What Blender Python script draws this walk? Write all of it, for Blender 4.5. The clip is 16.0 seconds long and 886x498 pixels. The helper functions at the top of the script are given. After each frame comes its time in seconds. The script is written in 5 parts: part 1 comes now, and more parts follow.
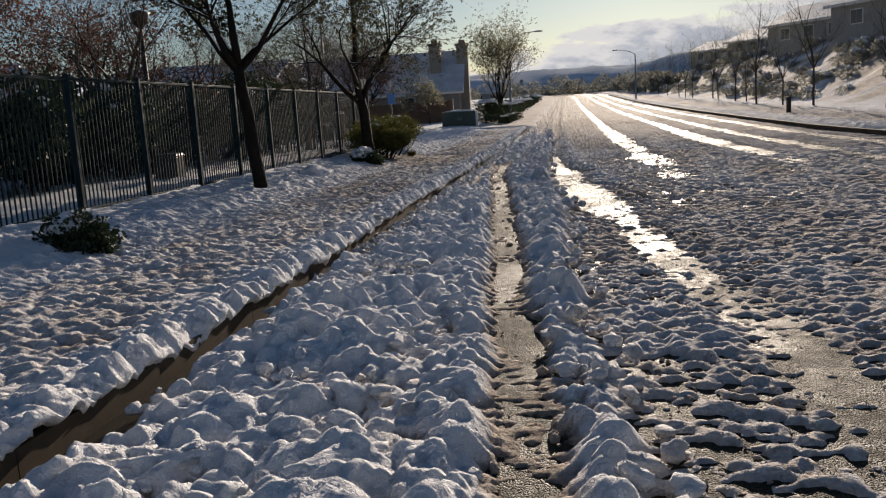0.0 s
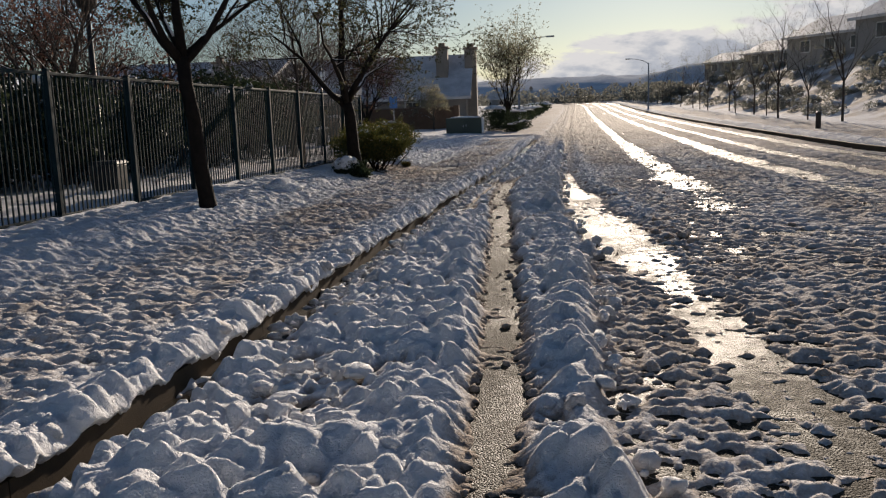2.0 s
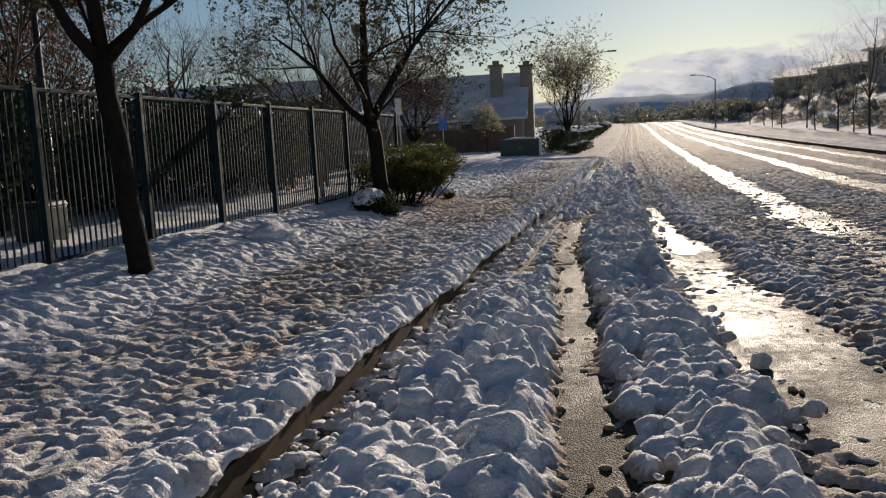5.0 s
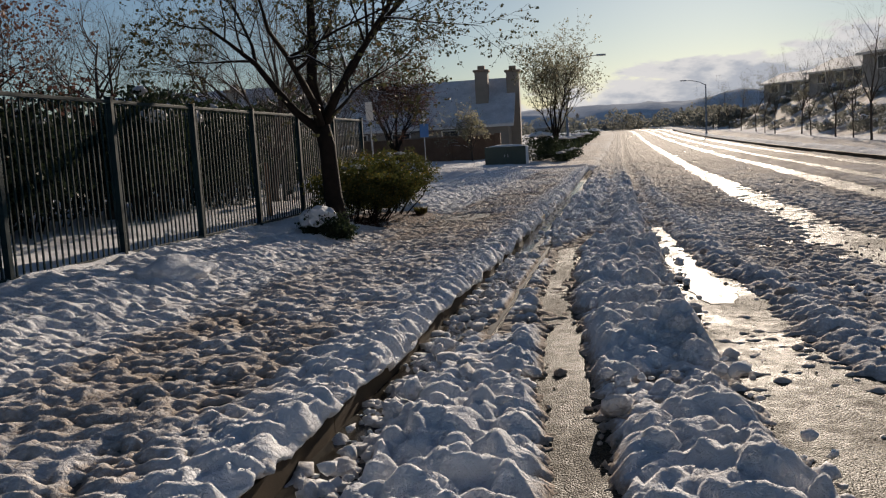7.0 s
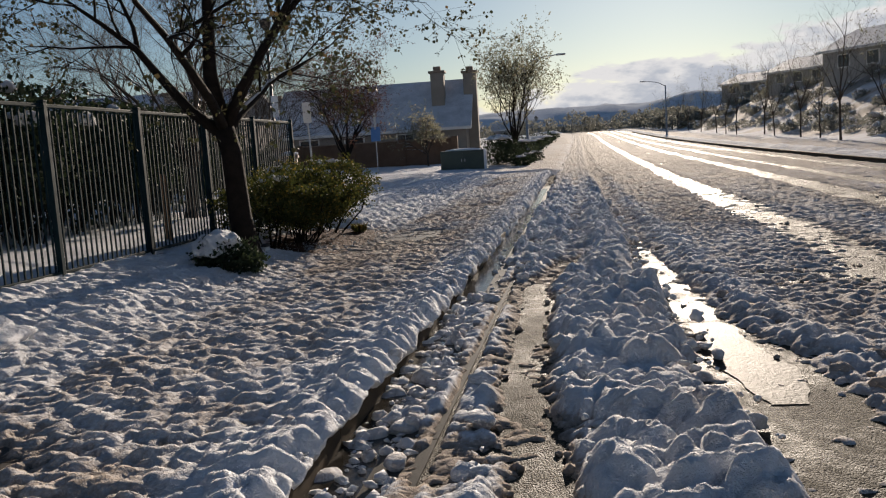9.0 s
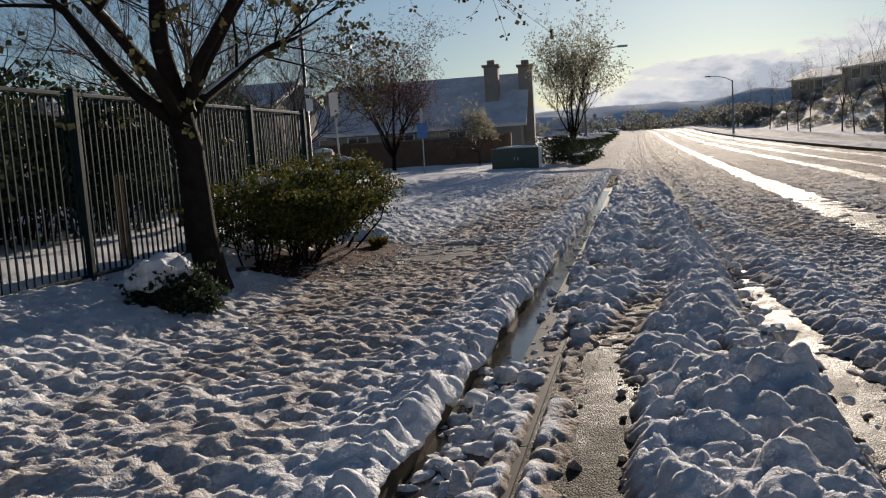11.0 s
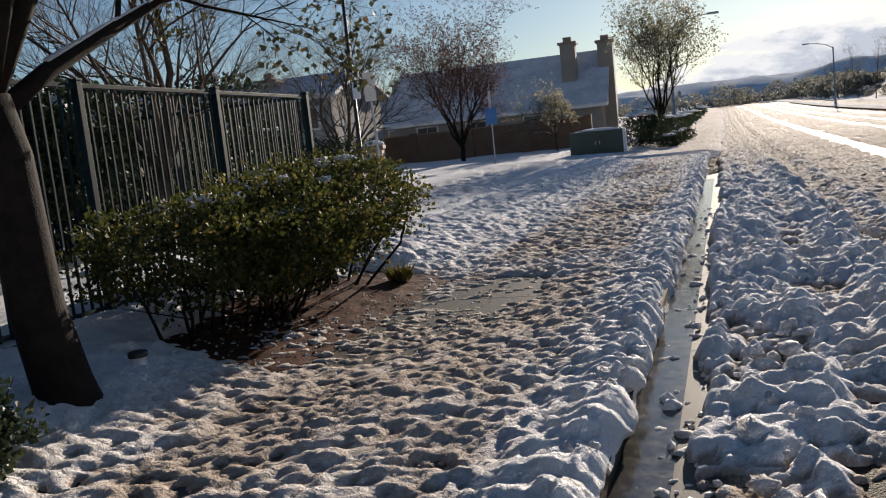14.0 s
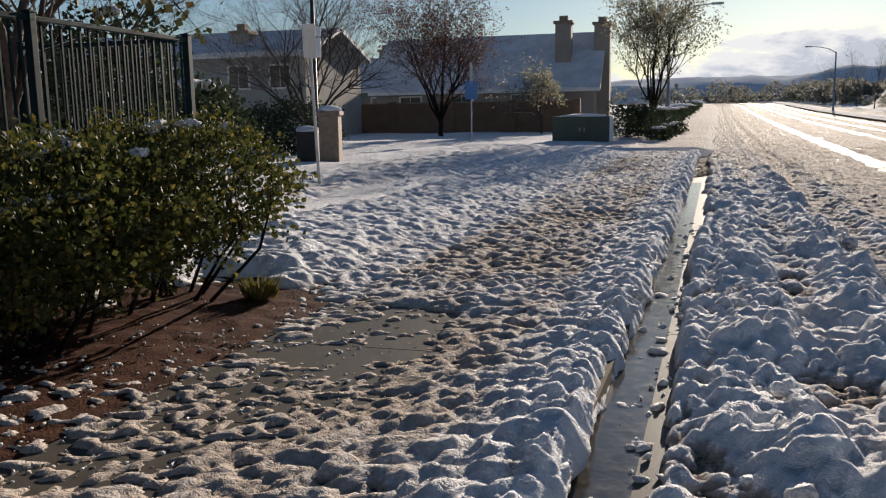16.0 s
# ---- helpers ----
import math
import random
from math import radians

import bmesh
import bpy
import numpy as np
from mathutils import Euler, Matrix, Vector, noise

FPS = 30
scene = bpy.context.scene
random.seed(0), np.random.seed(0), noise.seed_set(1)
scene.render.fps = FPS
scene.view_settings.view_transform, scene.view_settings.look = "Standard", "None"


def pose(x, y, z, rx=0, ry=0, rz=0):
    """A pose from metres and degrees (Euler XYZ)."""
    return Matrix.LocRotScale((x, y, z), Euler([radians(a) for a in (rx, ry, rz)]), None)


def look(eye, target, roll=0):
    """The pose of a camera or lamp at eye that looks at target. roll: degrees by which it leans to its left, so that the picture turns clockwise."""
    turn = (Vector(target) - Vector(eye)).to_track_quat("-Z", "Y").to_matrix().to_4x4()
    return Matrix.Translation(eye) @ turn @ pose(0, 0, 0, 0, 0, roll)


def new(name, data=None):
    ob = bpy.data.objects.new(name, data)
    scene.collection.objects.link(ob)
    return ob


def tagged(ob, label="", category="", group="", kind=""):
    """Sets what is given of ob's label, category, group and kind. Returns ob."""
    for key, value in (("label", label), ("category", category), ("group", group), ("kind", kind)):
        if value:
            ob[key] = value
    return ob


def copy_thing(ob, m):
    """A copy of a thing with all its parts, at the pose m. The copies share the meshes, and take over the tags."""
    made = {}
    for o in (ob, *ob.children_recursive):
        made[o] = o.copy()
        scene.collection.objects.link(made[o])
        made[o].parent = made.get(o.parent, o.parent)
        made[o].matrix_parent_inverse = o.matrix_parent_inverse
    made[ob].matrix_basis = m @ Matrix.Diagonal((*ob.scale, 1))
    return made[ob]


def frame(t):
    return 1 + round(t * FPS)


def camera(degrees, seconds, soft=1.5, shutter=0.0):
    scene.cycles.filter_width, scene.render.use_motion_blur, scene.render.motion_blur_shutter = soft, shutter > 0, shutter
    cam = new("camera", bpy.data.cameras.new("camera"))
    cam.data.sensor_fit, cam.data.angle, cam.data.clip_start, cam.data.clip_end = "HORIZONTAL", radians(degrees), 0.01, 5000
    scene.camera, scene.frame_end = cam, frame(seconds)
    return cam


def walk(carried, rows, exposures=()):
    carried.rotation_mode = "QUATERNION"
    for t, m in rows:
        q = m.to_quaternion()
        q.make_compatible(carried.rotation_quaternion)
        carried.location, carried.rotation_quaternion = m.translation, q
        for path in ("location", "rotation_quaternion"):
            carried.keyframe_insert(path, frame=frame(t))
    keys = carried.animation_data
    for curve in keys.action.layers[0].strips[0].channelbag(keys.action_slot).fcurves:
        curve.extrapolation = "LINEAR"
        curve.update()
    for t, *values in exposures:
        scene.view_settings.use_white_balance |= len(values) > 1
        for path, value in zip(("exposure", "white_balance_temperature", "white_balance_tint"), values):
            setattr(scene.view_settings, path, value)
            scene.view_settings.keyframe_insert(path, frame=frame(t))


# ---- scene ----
cam = camera(54.4, 16.0, soft=1.2)
EXPOSURE = 0.32
PATH = [
    (0, (-0.04, 0.417, 1.402), (-0.261, 2.377, 1.069), -3.6),
    (0.5, (-0.062, 1.311, 1.392), (-0.355, 3.261, 1.059), -3.1),
    (1, (-0.047, 2.087, 1.398), (-0.359, 4.034, 1.063), -3.0),
    (1.5, (-0.105, 2.964, 1.394), (-0.469, 4.904, 1.073), -2.2),
    (2, (-0.073, 3.761, 1.408), (-0.306, 5.722, 1.087), -2.1),
    (2.5, (-0.123, 4.599, 1.421), (-0.441, 6.551, 1.127), -2.7),
    (3, (-0.137, 5.35, 1.422), (-0.434, 7.307, 1.136), -2.0),
    (3.5, (-0.193, 6.167, 1.373), (-0.548, 8.121, 1.139), -3.5),
    (3.7, (-0.25, 6.448, 1.346), (-0.605, 8.401, 1.104), -2.9),
    (5.8, (-0.449, 9.826, 1.311), (-0.817, 11.768, 1.005), -3.0),
    (6, (-0.445, 10.108, 1.269), (-0.814, 12.047, 0.948), -3.0),
    (6.5, (-0.463, 10.817, 1.271), (-0.747, 12.783, 1.035), -3.4),
    (7, (-0.551, 11.579, 1.273), (-0.889, 13.535, 1.025), -3.2),
    (7.5, (-0.623, 12.331, 1.271), (-0.923, 14.289, 0.997), -3.7),
    (8, (-0.662, 13.145, 1.268), (-1.014, 15.092, 0.981), -3.6),
    (8.5, (-0.685, 13.842, 1.289), (-0.888, 15.805, 0.964), -2.8),
    (9, (-0.698, 14.667, 1.266), (-0.946, 16.636, 1.021), -3.7),
    (9.2, (-0.713, 14.986, 1.226), (-0.975, 16.956, 1.006), -3.8),
    (11.3, (-0.854, 18.451, 1.158), (-1.289, 20.387, 0.905), -3.7),
    (11.5, (-0.919, 18.74, 1.125), (-1.401, 20.663, 0.862), -4.2),
    (12, (-0.941, 19.425, 1.139), (-1.428, 21.346, 0.87), -6.3),
    (12.5, (-1.064, 20.235, 1.15), (-1.625, 22.139, 0.91), -6.5),
    (13, (-1.074, 20.895, 1.162), (-1.576, 22.815, 0.918), -5.9),
    (13.5, (-1.159, 21.705, 1.147), (-1.713, 23.611, 0.906), -5.9),
    (14, (-1.219, 22.328, 1.145), (-1.784, 24.23, 0.892), -6.1),
    (14.5, (-1.252, 23.012, 1.157), (-1.832, 24.907, 0.89), -6.2),
    (15, (-1.22, 23.614, 1.148), (-1.626, 25.549, 0.85), -5.0),
    (15.5, (-1.111, 24.407, 1.119), (-1.618, 26.317, 0.812), -4.8),
    (16, (-1.13, 25.096, 1.122), (-1.659, 26.998, 0.804), -1.0),
]
walk(cam, [(t, look(eye, target, roll)) for t, eye, target, roll in PATH], [(0, EXPOSURE + 0.15, 6550, 14), (7, EXPOSURE + 0.13, 6550, 13.5), (9, EXPOSURE + 0.25, 6500, 13.5), (11.5, EXPOSURE + 0.22, 6350, 13), (12, EXPOSURE + 0.4, 6350, 13), (13, EXPOSURE + 0.52, 6350, 13), (14.5, EXPOSURE + 0.54, 6350, 13), (16, EXPOSURE + 0.46, 6400, 13)])

# ---------- light ----------
SUN_AZ, SUN_EL = 8.0, 14.0
world = bpy.data.worlds.new("sky")
scene.world = world
world.use_nodes = True


def node(tree, kind, **sets):
    n = tree.nodes.new(kind)
    for k, v in sets.items():
        if k == "operation":
            n.operation = v
        elif k == "data_type":
            n.data_type = v
        elif k == "blend":
            n.blend_type = v
        else:
            n.inputs[k.replace("_", " ")].default_value = v
    return n


def mathn(tree, op, a, b=None, clamp=False):
    n = tree.nodes.new("ShaderNodeMath")
    n.operation, n.use_clamp = op, clamp
    for i, v in enumerate((a, b)):
        if v is None:
            continue
        if isinstance(v, (int, float)):
            n.inputs[i].default_value = v
        else:
            tree.links.new(v, n.inputs[i])
    return n.outputs[0]


def mixc(tree, fac, a, b, blend="MIX"):
    n = tree.nodes.new("ShaderNodeMix")
    n.data_type, n.blend_type = "RGBA", blend
    for slot, v in ((0, fac), (6, a), (7, b)):
        if isinstance(v, (int, float)):
            n.inputs[slot].default_value = v
        elif isinstance(v, tuple):
            n.inputs[slot].default_value = (*v, 1)
        else:
            tree.links.new(v, n.inputs[slot])
    return n.outputs[2]


def ramp(tree, x, lo, hi):
    n = tree.nodes.new("ShaderNodeMapRange")
    n.inputs[1].default_value, n.inputs[2].default_value = lo, hi
    n.interpolation_type = "SMOOTHSTEP"
    tree.links.new(x, n.inputs[0])
    return n.outputs[0]


def noisen(tree, scale, detail=4.0, rough=0.55, vec=None, distortion=0.0):
    n = tree.nodes.new("ShaderNodeTexNoise")
    n.inputs["Scale"].default_value, n.inputs["Detail"].default_value = scale, detail
    n.inputs["Roughness"].default_value, n.inputs["Distortion"].default_value = rough, distortion
    if vec is not None:
        tree.links.new(vec, n.inputs["Vector"])
    return n.outputs[0]


def build_sky():
    t = world.node_tree
    t.nodes.clear()
    out, bg = t.nodes.new("ShaderNodeOutputWorld"), t.nodes.new("ShaderNodeBackground")
    sky = t.nodes.new("ShaderNodeTexSky")
    sky.sky_type, sky.sun_disc = "NISHITA", False
    sky.sun_elevation, sky.sun_rotation = radians(SUN_EL), radians(SUN_AZ)
    sky.air_density, sky.dust_density, sky.ozone_density = 1.0, 0.25, 1.6
    co = t.nodes.new("ShaderNodeTexCoord").outputs["Generated"]
    sep = t.nodes.new("ShaderNodeSeparateXYZ")
    t.links.new(co, sep.inputs[0])
    x, y, z = sep.outputs
    stretch = t.nodes.new("ShaderNodeVectorMath")
    stretch.operation = "MULTIPLY"
    stretch.inputs[1].default_value = (1, 1, 2.6)
    t.links.new(co, stretch.inputs[0])
    n1 = noisen(t, 9.0, 7, 0.58, stretch.outputs[0], 0.4)
    n2 = noisen(t, 26.0, 5, 0.6, stretch.outputs[0])
    # bank of cloud along the horizon, climbing towards +x
    top = mathn(t, "ADD", 0.046, mathn(t, "MULTIPLY", mathn(t, "MAXIMUM", x, 0.0), 0.17))
    top = mathn(t, "ADD", top, mathn(t, "MULTIPLY", mathn(t, "SUBTRACT", n1, 0.5), 0.11))
    cover = ramp(t, mathn(t, "SUBTRACT", top, z), -0.004, 0.006)
    shade = ramp(t, mathn(t, "ADD", mathn(t, "SUBTRACT", top, z), mathn(t, "MULTIPLY", mathn(t, "SUBTRACT", n2, 0.5), 0.10)), 0.004, 0.034)
    cloud = mixc(t, shade, (10.2, 10.2, 10.0), (6.4, 6.9, 7.6))
    hs = t.nodes.new("ShaderNodeHueSaturation")
    hs.inputs["Saturation"].default_value = 1.0
    # a gamma evens out the glow round the sun, then a blue tint
    scaled = mixc(t, 1.0, sky.outputs[0], (0.1, 0.1, 0.1), "MULTIPLY")
    even = t.nodes.new("ShaderNodeGamma")
    even.inputs[1].default_value = 0.92
    t.links.new(scaled, even.inputs[0])
    back = t.nodes.new("ShaderNodeVectorMath")
    back.operation = "MULTIPLY"
    back.inputs[1].default_value = (7.4, 7.4, 7.4)
    t.links.new(even.outputs[0], back.inputs[0])
    t.links.new(back.outputs[0], hs.inputs["Color"])
    tinted = mixc(t, 1.0, hs.outputs[0], (0.84, 0.99, 1.16), "MULTIPLY")
    lum = mixc(t, cover, tinted, cloud)
    t.links.new(lum, bg.inputs[0])
    bg.inputs[1].default_value = SKY
    t.links.new(bg.outputs[0], out.inputs[0])


SKY = 0.05
build_sky()
sun_data = bpy.data.lights.new("sun", "SUN")
sun_data.energy, sun_data.angle, sun_data.color = 5.0, radians(0.53), (1.0, 0.87, 0.70)
sun = new("sun", sun_data)
sun_dir = Vector((math.sin(radians(SUN_AZ)) * math.cos(radians(SUN_EL)), math.cos(radians(SUN_AZ)) * math.cos(radians(SUN_EL)), math.sin(radians(SUN_EL))))
sun.matrix_world = look(tuple(sun_dir * 60), (0, 0, 0))


# ---------- materials ----------
def material(name, rough=0.7, metal=0.0, spec=0.5):
    m = bpy.data.materials.new(name)
    m.use_nodes = True
    t = m.node_tree
    b = t.nodes["Principled BSDF"]
    b.inputs["Roughness"].default_value, b.inputs["Metallic"].default_value = rough, metal
    b.inputs["Specular IOR Level"].default_value = spec
    return m, t, b


def position(t):
    return t.nodes.new("ShaderNodeNewGeometry").outputs["Position"]


def bump(t, b, height, strength=0.5, distance=0.01):
    n = t.nodes.new("ShaderNodeBump")
    n.inputs["Strength"].default_value, n.inputs["Distance"].default_value = strength, distance
    t.links.new(height, n.inputs["Height"])
    t.links.new(n.outputs[0], b.inputs["Normal"])


def mottled(name, c1, c2, scale=3.0, fine=40.0, rough=0.7, metal=0.0, relief=0.004, vary=0.0, spec=0.5):
    """Two-scale colour variation between two colours, with fine relief."""
    m, t, b = material(name, rough, metal, spec)
    p = position(t)
    big, small = noisen(t, scale, 4, 0.6, p), noisen(t, fine, 3, 0.6, p)
    f = mathn(t, "ADD", mathn(t, "MULTIPLY", ramp(t, big, 0.3, 0.7), 0.6), mathn(t, "MULTIPLY", ramp(t, small, 0.3, 0.7), 0.4))
    col = mixc(t, f, c1, c2)
    if vary:
        rnd = t.nodes.new("ShaderNodeObjectInfo").outputs["Random"]
        hs = t.nodes.new("ShaderNodeHueSaturation")
        t.links.new(mathn(t, "ADD", mathn(t, "MULTIPLY", rnd, vary), 1 - vary / 2), hs.inputs["Value"])
        t.links.new(col, hs.inputs["Color"])
        col = hs.outputs[0]
    t.links.new(col, b.inputs["Base Color"])
    t.links.new(mathn(t, "ADD", mathn(t, "MULTIPLY", small, 0.25), rough - 0.12, True), b.inputs["Roughness"])
    if relief:
        bump(t, b, small, 0.6, relief)
    return m


def leafy(name, c1, c2, c3, trans=0.25):
    """Leaves: three hues spread leaf by leaf, some light let through."""
    m, t, b = material(name, 0.6, 0.0, 0.2)
    rnd = t.nodes.new("ShaderNodeNewGeometry").outputs["Random Per Island"]
    col = mixc(t, ramp(t, rnd, 0.0, 0.55), c1, c2)
    col = mixc(t, ramp(t, rnd, 0.82, 1.0), col, c3)
    t.links.new(col, b.inputs["Base Color"])
    tr = t.nodes.new("ShaderNodeBsdfTranslucent")
    t.links.new(col, tr.inputs[0])
    mx = t.nodes.new("ShaderNodeMixShader")
    mx.inputs[0].default_value = trans
    t.links.new(b.outputs[0], mx.inputs[1])
    t.links.new(tr.outputs[0], mx.inputs[2])
    t.links.new(mx.outputs[0], t.nodes["Material Output"].inputs[0])
    return m


def snow_material():
    """Old melting snow: clean to dirty by the 'dirt' attribute, grainy, a little wet."""
    m, t, b = material("snow", 0.5, 0.0, 0.02)
    p = position(t)
    at = t.nodes.new("ShaderNodeAttribute")
    at.attribute_name = "dirt"
    dirt = at.outputs["Fac"]
    n1, n2, n3 = noisen(t, 2.2, 4, 0.6, p), noisen(t, 30, 4, 0.65, p), noisen(t, 140, 2, 0.5, p)
    d = mathn(t, "ADD", dirt, mathn(t, "MULTIPLY", mathn(t, "SUBTRACT", n1, 0.5), 0.35))
    d = mathn(t, "ADD", d, mathn(t, "MULTIPLY", mathn(t, "SUBTRACT", n2, 0.5), mathn(t, "ADD", mathn(t, "MULTIPLY", dirt, 1.1), 0.25)), True)
    col = mixc(t, ramp(t, d, 0.0, 0.5), (0.74, 0.74, 0.755), (0.40, 0.335, 0.28))
    col = mixc(t, ramp(t, d, 0.5, 1.0), col, (0.10, 0.073, 0.05))
    t.links.new(col, b.inputs["Base Color"])
    # slush is wet and glints; clean snow is matt
    t.links.new(mathn(t, "SUBTRACT", 0.9, mathn(t, "MULTIPLY", ramp(t, d, 0.15, 0.6), 0.08)), b.inputs["Roughness"])
    t.links.new(mathn(t, "ADD", 0.02, mathn(t, "MULTIPLY", ramp(t, d, 0.2, 0.6), 0.015)), b.inputs["Specular IOR Level"])
    n4 = noisen(t, 13, 4, 0.7, p, 0.6)
    h = mathn(t, "ADD", mathn(t, "ADD", mathn(t, "MULTIPLY", n2, 0.85), mathn(t, "MULTIPLY", n3, 0.25)), mathn(t, "MULTIPLY", n4, 1.6))
    bump(t, b, h, 0.9, 0.026)
    b.inputs["Subsurface Weight"].default_value = 0.08
    b.inputs["Subsurface Scale"].default_value = 0.03
    b.inputs["Subsurface Radius"].default_value = (0.8, 0.9, 1.0)
    return m


def asphalt_material():
    """Old wet asphalt: proud chippings with dark hollows, damp film in patches."""
    m, t, b = material("wet_asphalt", 0.5, 0.0, 0.06)
    p = position(t)
    cells = t.nodes.new("ShaderNodeTexVoronoi")
    cells.feature, cells.inputs["Scale"].default_value = "F1", 95
    jog = t.nodes.new("ShaderNodeVectorMath")
    jog.operation = "ADD"
    wob = t.nodes.new("ShaderNodeTexNoise")
    wob.inputs["Scale"].default_value = 18
    small = t.nodes.new("ShaderNodeVectorMath")
    small.operation = "SCALE"
    small.inputs["Scale"].default_value = 0.03
    t.links.new(p, wob.inputs["Vector"])
    t.links.new(wob.outputs["Color"], small.inputs[0])
    t.links.new(p, jog.inputs[0])
    t.links.new(small.outputs[0], jog.inputs[1])
    t.links.new(jog.outputs[0], cells.inputs["Vector"])
    dome = mathn(t, "SUBTRACT", 1.0, cells.outputs["Distance"], True)
    big, mid, fine = noisen(t, 0.9, 5, 0.6, p), noisen(t, 9, 4, 0.6, p), noisen(t, 110, 2, 0.6, p)
    tone = mathn(t, "ADD", mathn(t, "MULTIPLY", ramp(t, dome, 0.35, 0.8), 0.6), mathn(t, "MULTIPLY", mid, 0.4))
    t.links.new(mixc(t, tone, (0.012, 0.010, 0.008), (0.13, 0.105, 0.068)), b.inputs["Base Color"])
    wet = ramp(t, mathn(t, "ADD", mathn(t, "MULTIPLY", big, 0.6), mathn(t, "MULTIPLY", mid, 0.4)), 0.4, 0.6)
    t.links.new(mathn(t, "SUBTRACT", 0.72, mathn(t, "MULTIPLY", wet, 0.24)), b.inputs["Roughness"])
    h = mathn(t, "ADD", mathn(t, "ADD", mathn(t, "MULTIPLY", dome, 0.8), mathn(t, "MULTIPLY", mid, 0.7)), mathn(t, "MULTIPLY", fine, 0.2))
    bump(t, b, h, 1.0, 0.022)
    return m


def concrete_material(name, c1, c2, rough, spec=0.1):
    m, t, b = material(name, rough, 0.0, spec)
    p = position(t)
    big, mid, fine = noisen(t, 1.3, 5, 0.6, p), noisen(t, 11, 4, 0.6, p), noisen(t, 90, 3, 0.6, p)
    col = mixc(t, mathn(t, "ADD", mathn(t, "MULTIPLY", big, 0.6), mathn(t, "MULTIPLY", mid, 0.4)), c1, c2)
    t.links.new(col, b.inputs["Base Color"])
    t.links.new(mathn(t, "ADD", rough - 0.1, mathn(t, "MULTIPLY", mid, 0.25)), b.inputs["Roughness"])
    bump(t, b, fine, 0.5, 0.003)
    return m


M_SNOW, M_ASPHALT = snow_material(), asphalt_material()
M_CONC = concrete_material("wet_concrete", (0.05, 0.044, 0.037), (0.11, 0.097, 0.08), 0.5)
M_KERB = concrete_material("kerb_concrete", (0.03, 0.023, 0.017), (0.115, 0.088, 0.06), 0.8, 0.06)
M_SOIL = mottled("bark_mulch", (0.022, 0.010, 0.006), (0.085, 0.034, 0.019), 6, 60, 0.7, 0, 0.02, spec=0.05)
M_FENCE = mottled("green_painted_steel", (0.005, 0.015, 0.019), (0.011, 0.029, 0.036), 5, 70, 0.6, 0.0, 0.0008, spec=0.1)
M_BARK = mottled("bark", (0.008, 0.007, 0.006), (0.022, 0.017, 0.014), 9, 70, 0.85, 0, 0.01, spec=0.12)
M_TWIG = mottled("pale_bark", (0.04, 0.032, 0.027), (0.10, 0.08, 0.066), 9, 70, 0.85, 0, 0.006, spec=0.15)
M_LEAF = leafy("olive_leaves", (0.035, 0.042, 0.02), (0.065, 0.064, 0.03), (0.13, 0.085, 0.04), 0.3)
M_RED = leafy("russet_leaves", (0.075, 0.036, 0.03), (0.12, 0.06, 0.045), (0.20, 0.12, 0.07), 0.35)
M_TAN = leafy("tan_leaves", (0.24, 0.21, 0.15), (0.20, 0.20, 0.13), (0.34, 0.29, 0.2), 0.55)
M_SHRUB = leafy("shrub_leaves", (0.03, 0.042, 0.012), (0.07, 0.075, 0.02), (0.22, 0.16, 0.035), 0.34)
M_EVER = leafy("dark_evergreen", (0.018, 0.03, 0.016), (0.034, 0.048, 0.024), (0.055, 0.068, 0.032), 0.25)
# grey green for far plants, lightened so the colour carries distance haze
M_SAGE = leafy("hazed_grey_green_leaves", (0.17, 0.18, 0.155), (0.24, 0.235, 0.2), (0.36, 0.345, 0.31), 0.36)
M_WATER = mottled("meltwater", (0.02, 0.018, 0.014), (0.035, 0.03, 0.024), 2, 12, 0.16, 0, 0.002)
M_PUDDLE = mottled("puddle_water", (0.02, 0.018, 0.014), (0.05, 0.042, 0.03), 3, 40, 0.56, 0, 0.014, spec=0.04)
M_STUCCO = mottled("tan_stucco", (0.21, 0.185, 0.155), (0.28, 0.245, 0.205), 0.8, 30, 0.9, 0, 0.004)
M_STUCCO2 = mottled("grey_stucco", (0.27, 0.26, 0.24), (0.36, 0.34, 0.31), 0.8, 30, 0.9, 0, 0.004, spec=0.15)
M_BLOCK = mottled("brown_block", (0.13, 0.085, 0.06), (0.20, 0.135, 0.095), 1.2, 18, 0.9, 0, 0.006, spec=0.1)
M_ROOF = mottled("snowy_roof", (0.40, 0.41, 0.43), (0.68, 0.68, 0.70), 0.9, 9, 0.7, 0, 0.03)
M_GLASS = mottled("dark_window", (0.015, 0.018, 0.022), (0.03, 0.034, 0.04), 1, 8, 0.12, 0, 0)
M_TRIM = mottled("white_trim", (0.6, 0.58, 0.53), (0.7, 0.68, 0.64), 2, 30, 0.6, 0, 0.001)
M_CABINET = mottled("green_cabinet_paint", (0.028, 0.045, 0.034), (0.045, 0.066, 0.05), 1.5, 40, 0.4, 0, 0.001)
M_GALV = mottled("galvanised_steel", (0.32, 0.33, 0.34), (0.45, 0.46, 0.47), 6, 60, 0.45, 0.7, 0.001)
M_POLE = mottled("dark_pole_paint", (0.018, 0.018, 0.018), (0.04, 0.038, 0.036), 4, 60, 0.5, 0.2, 0.001)
M_WHITE = mottled("white_enamel", (0.70, 0.70, 0.70), (0.80, 0.80, 0.80), 4, 60, 0.4, 0, 0.0005)
M_BLUE = mottled("blue_enamel", (0.03, 0.13, 0.34), (0.05, 0.17, 0.42), 4, 60, 0.4, 0, 0.0005)
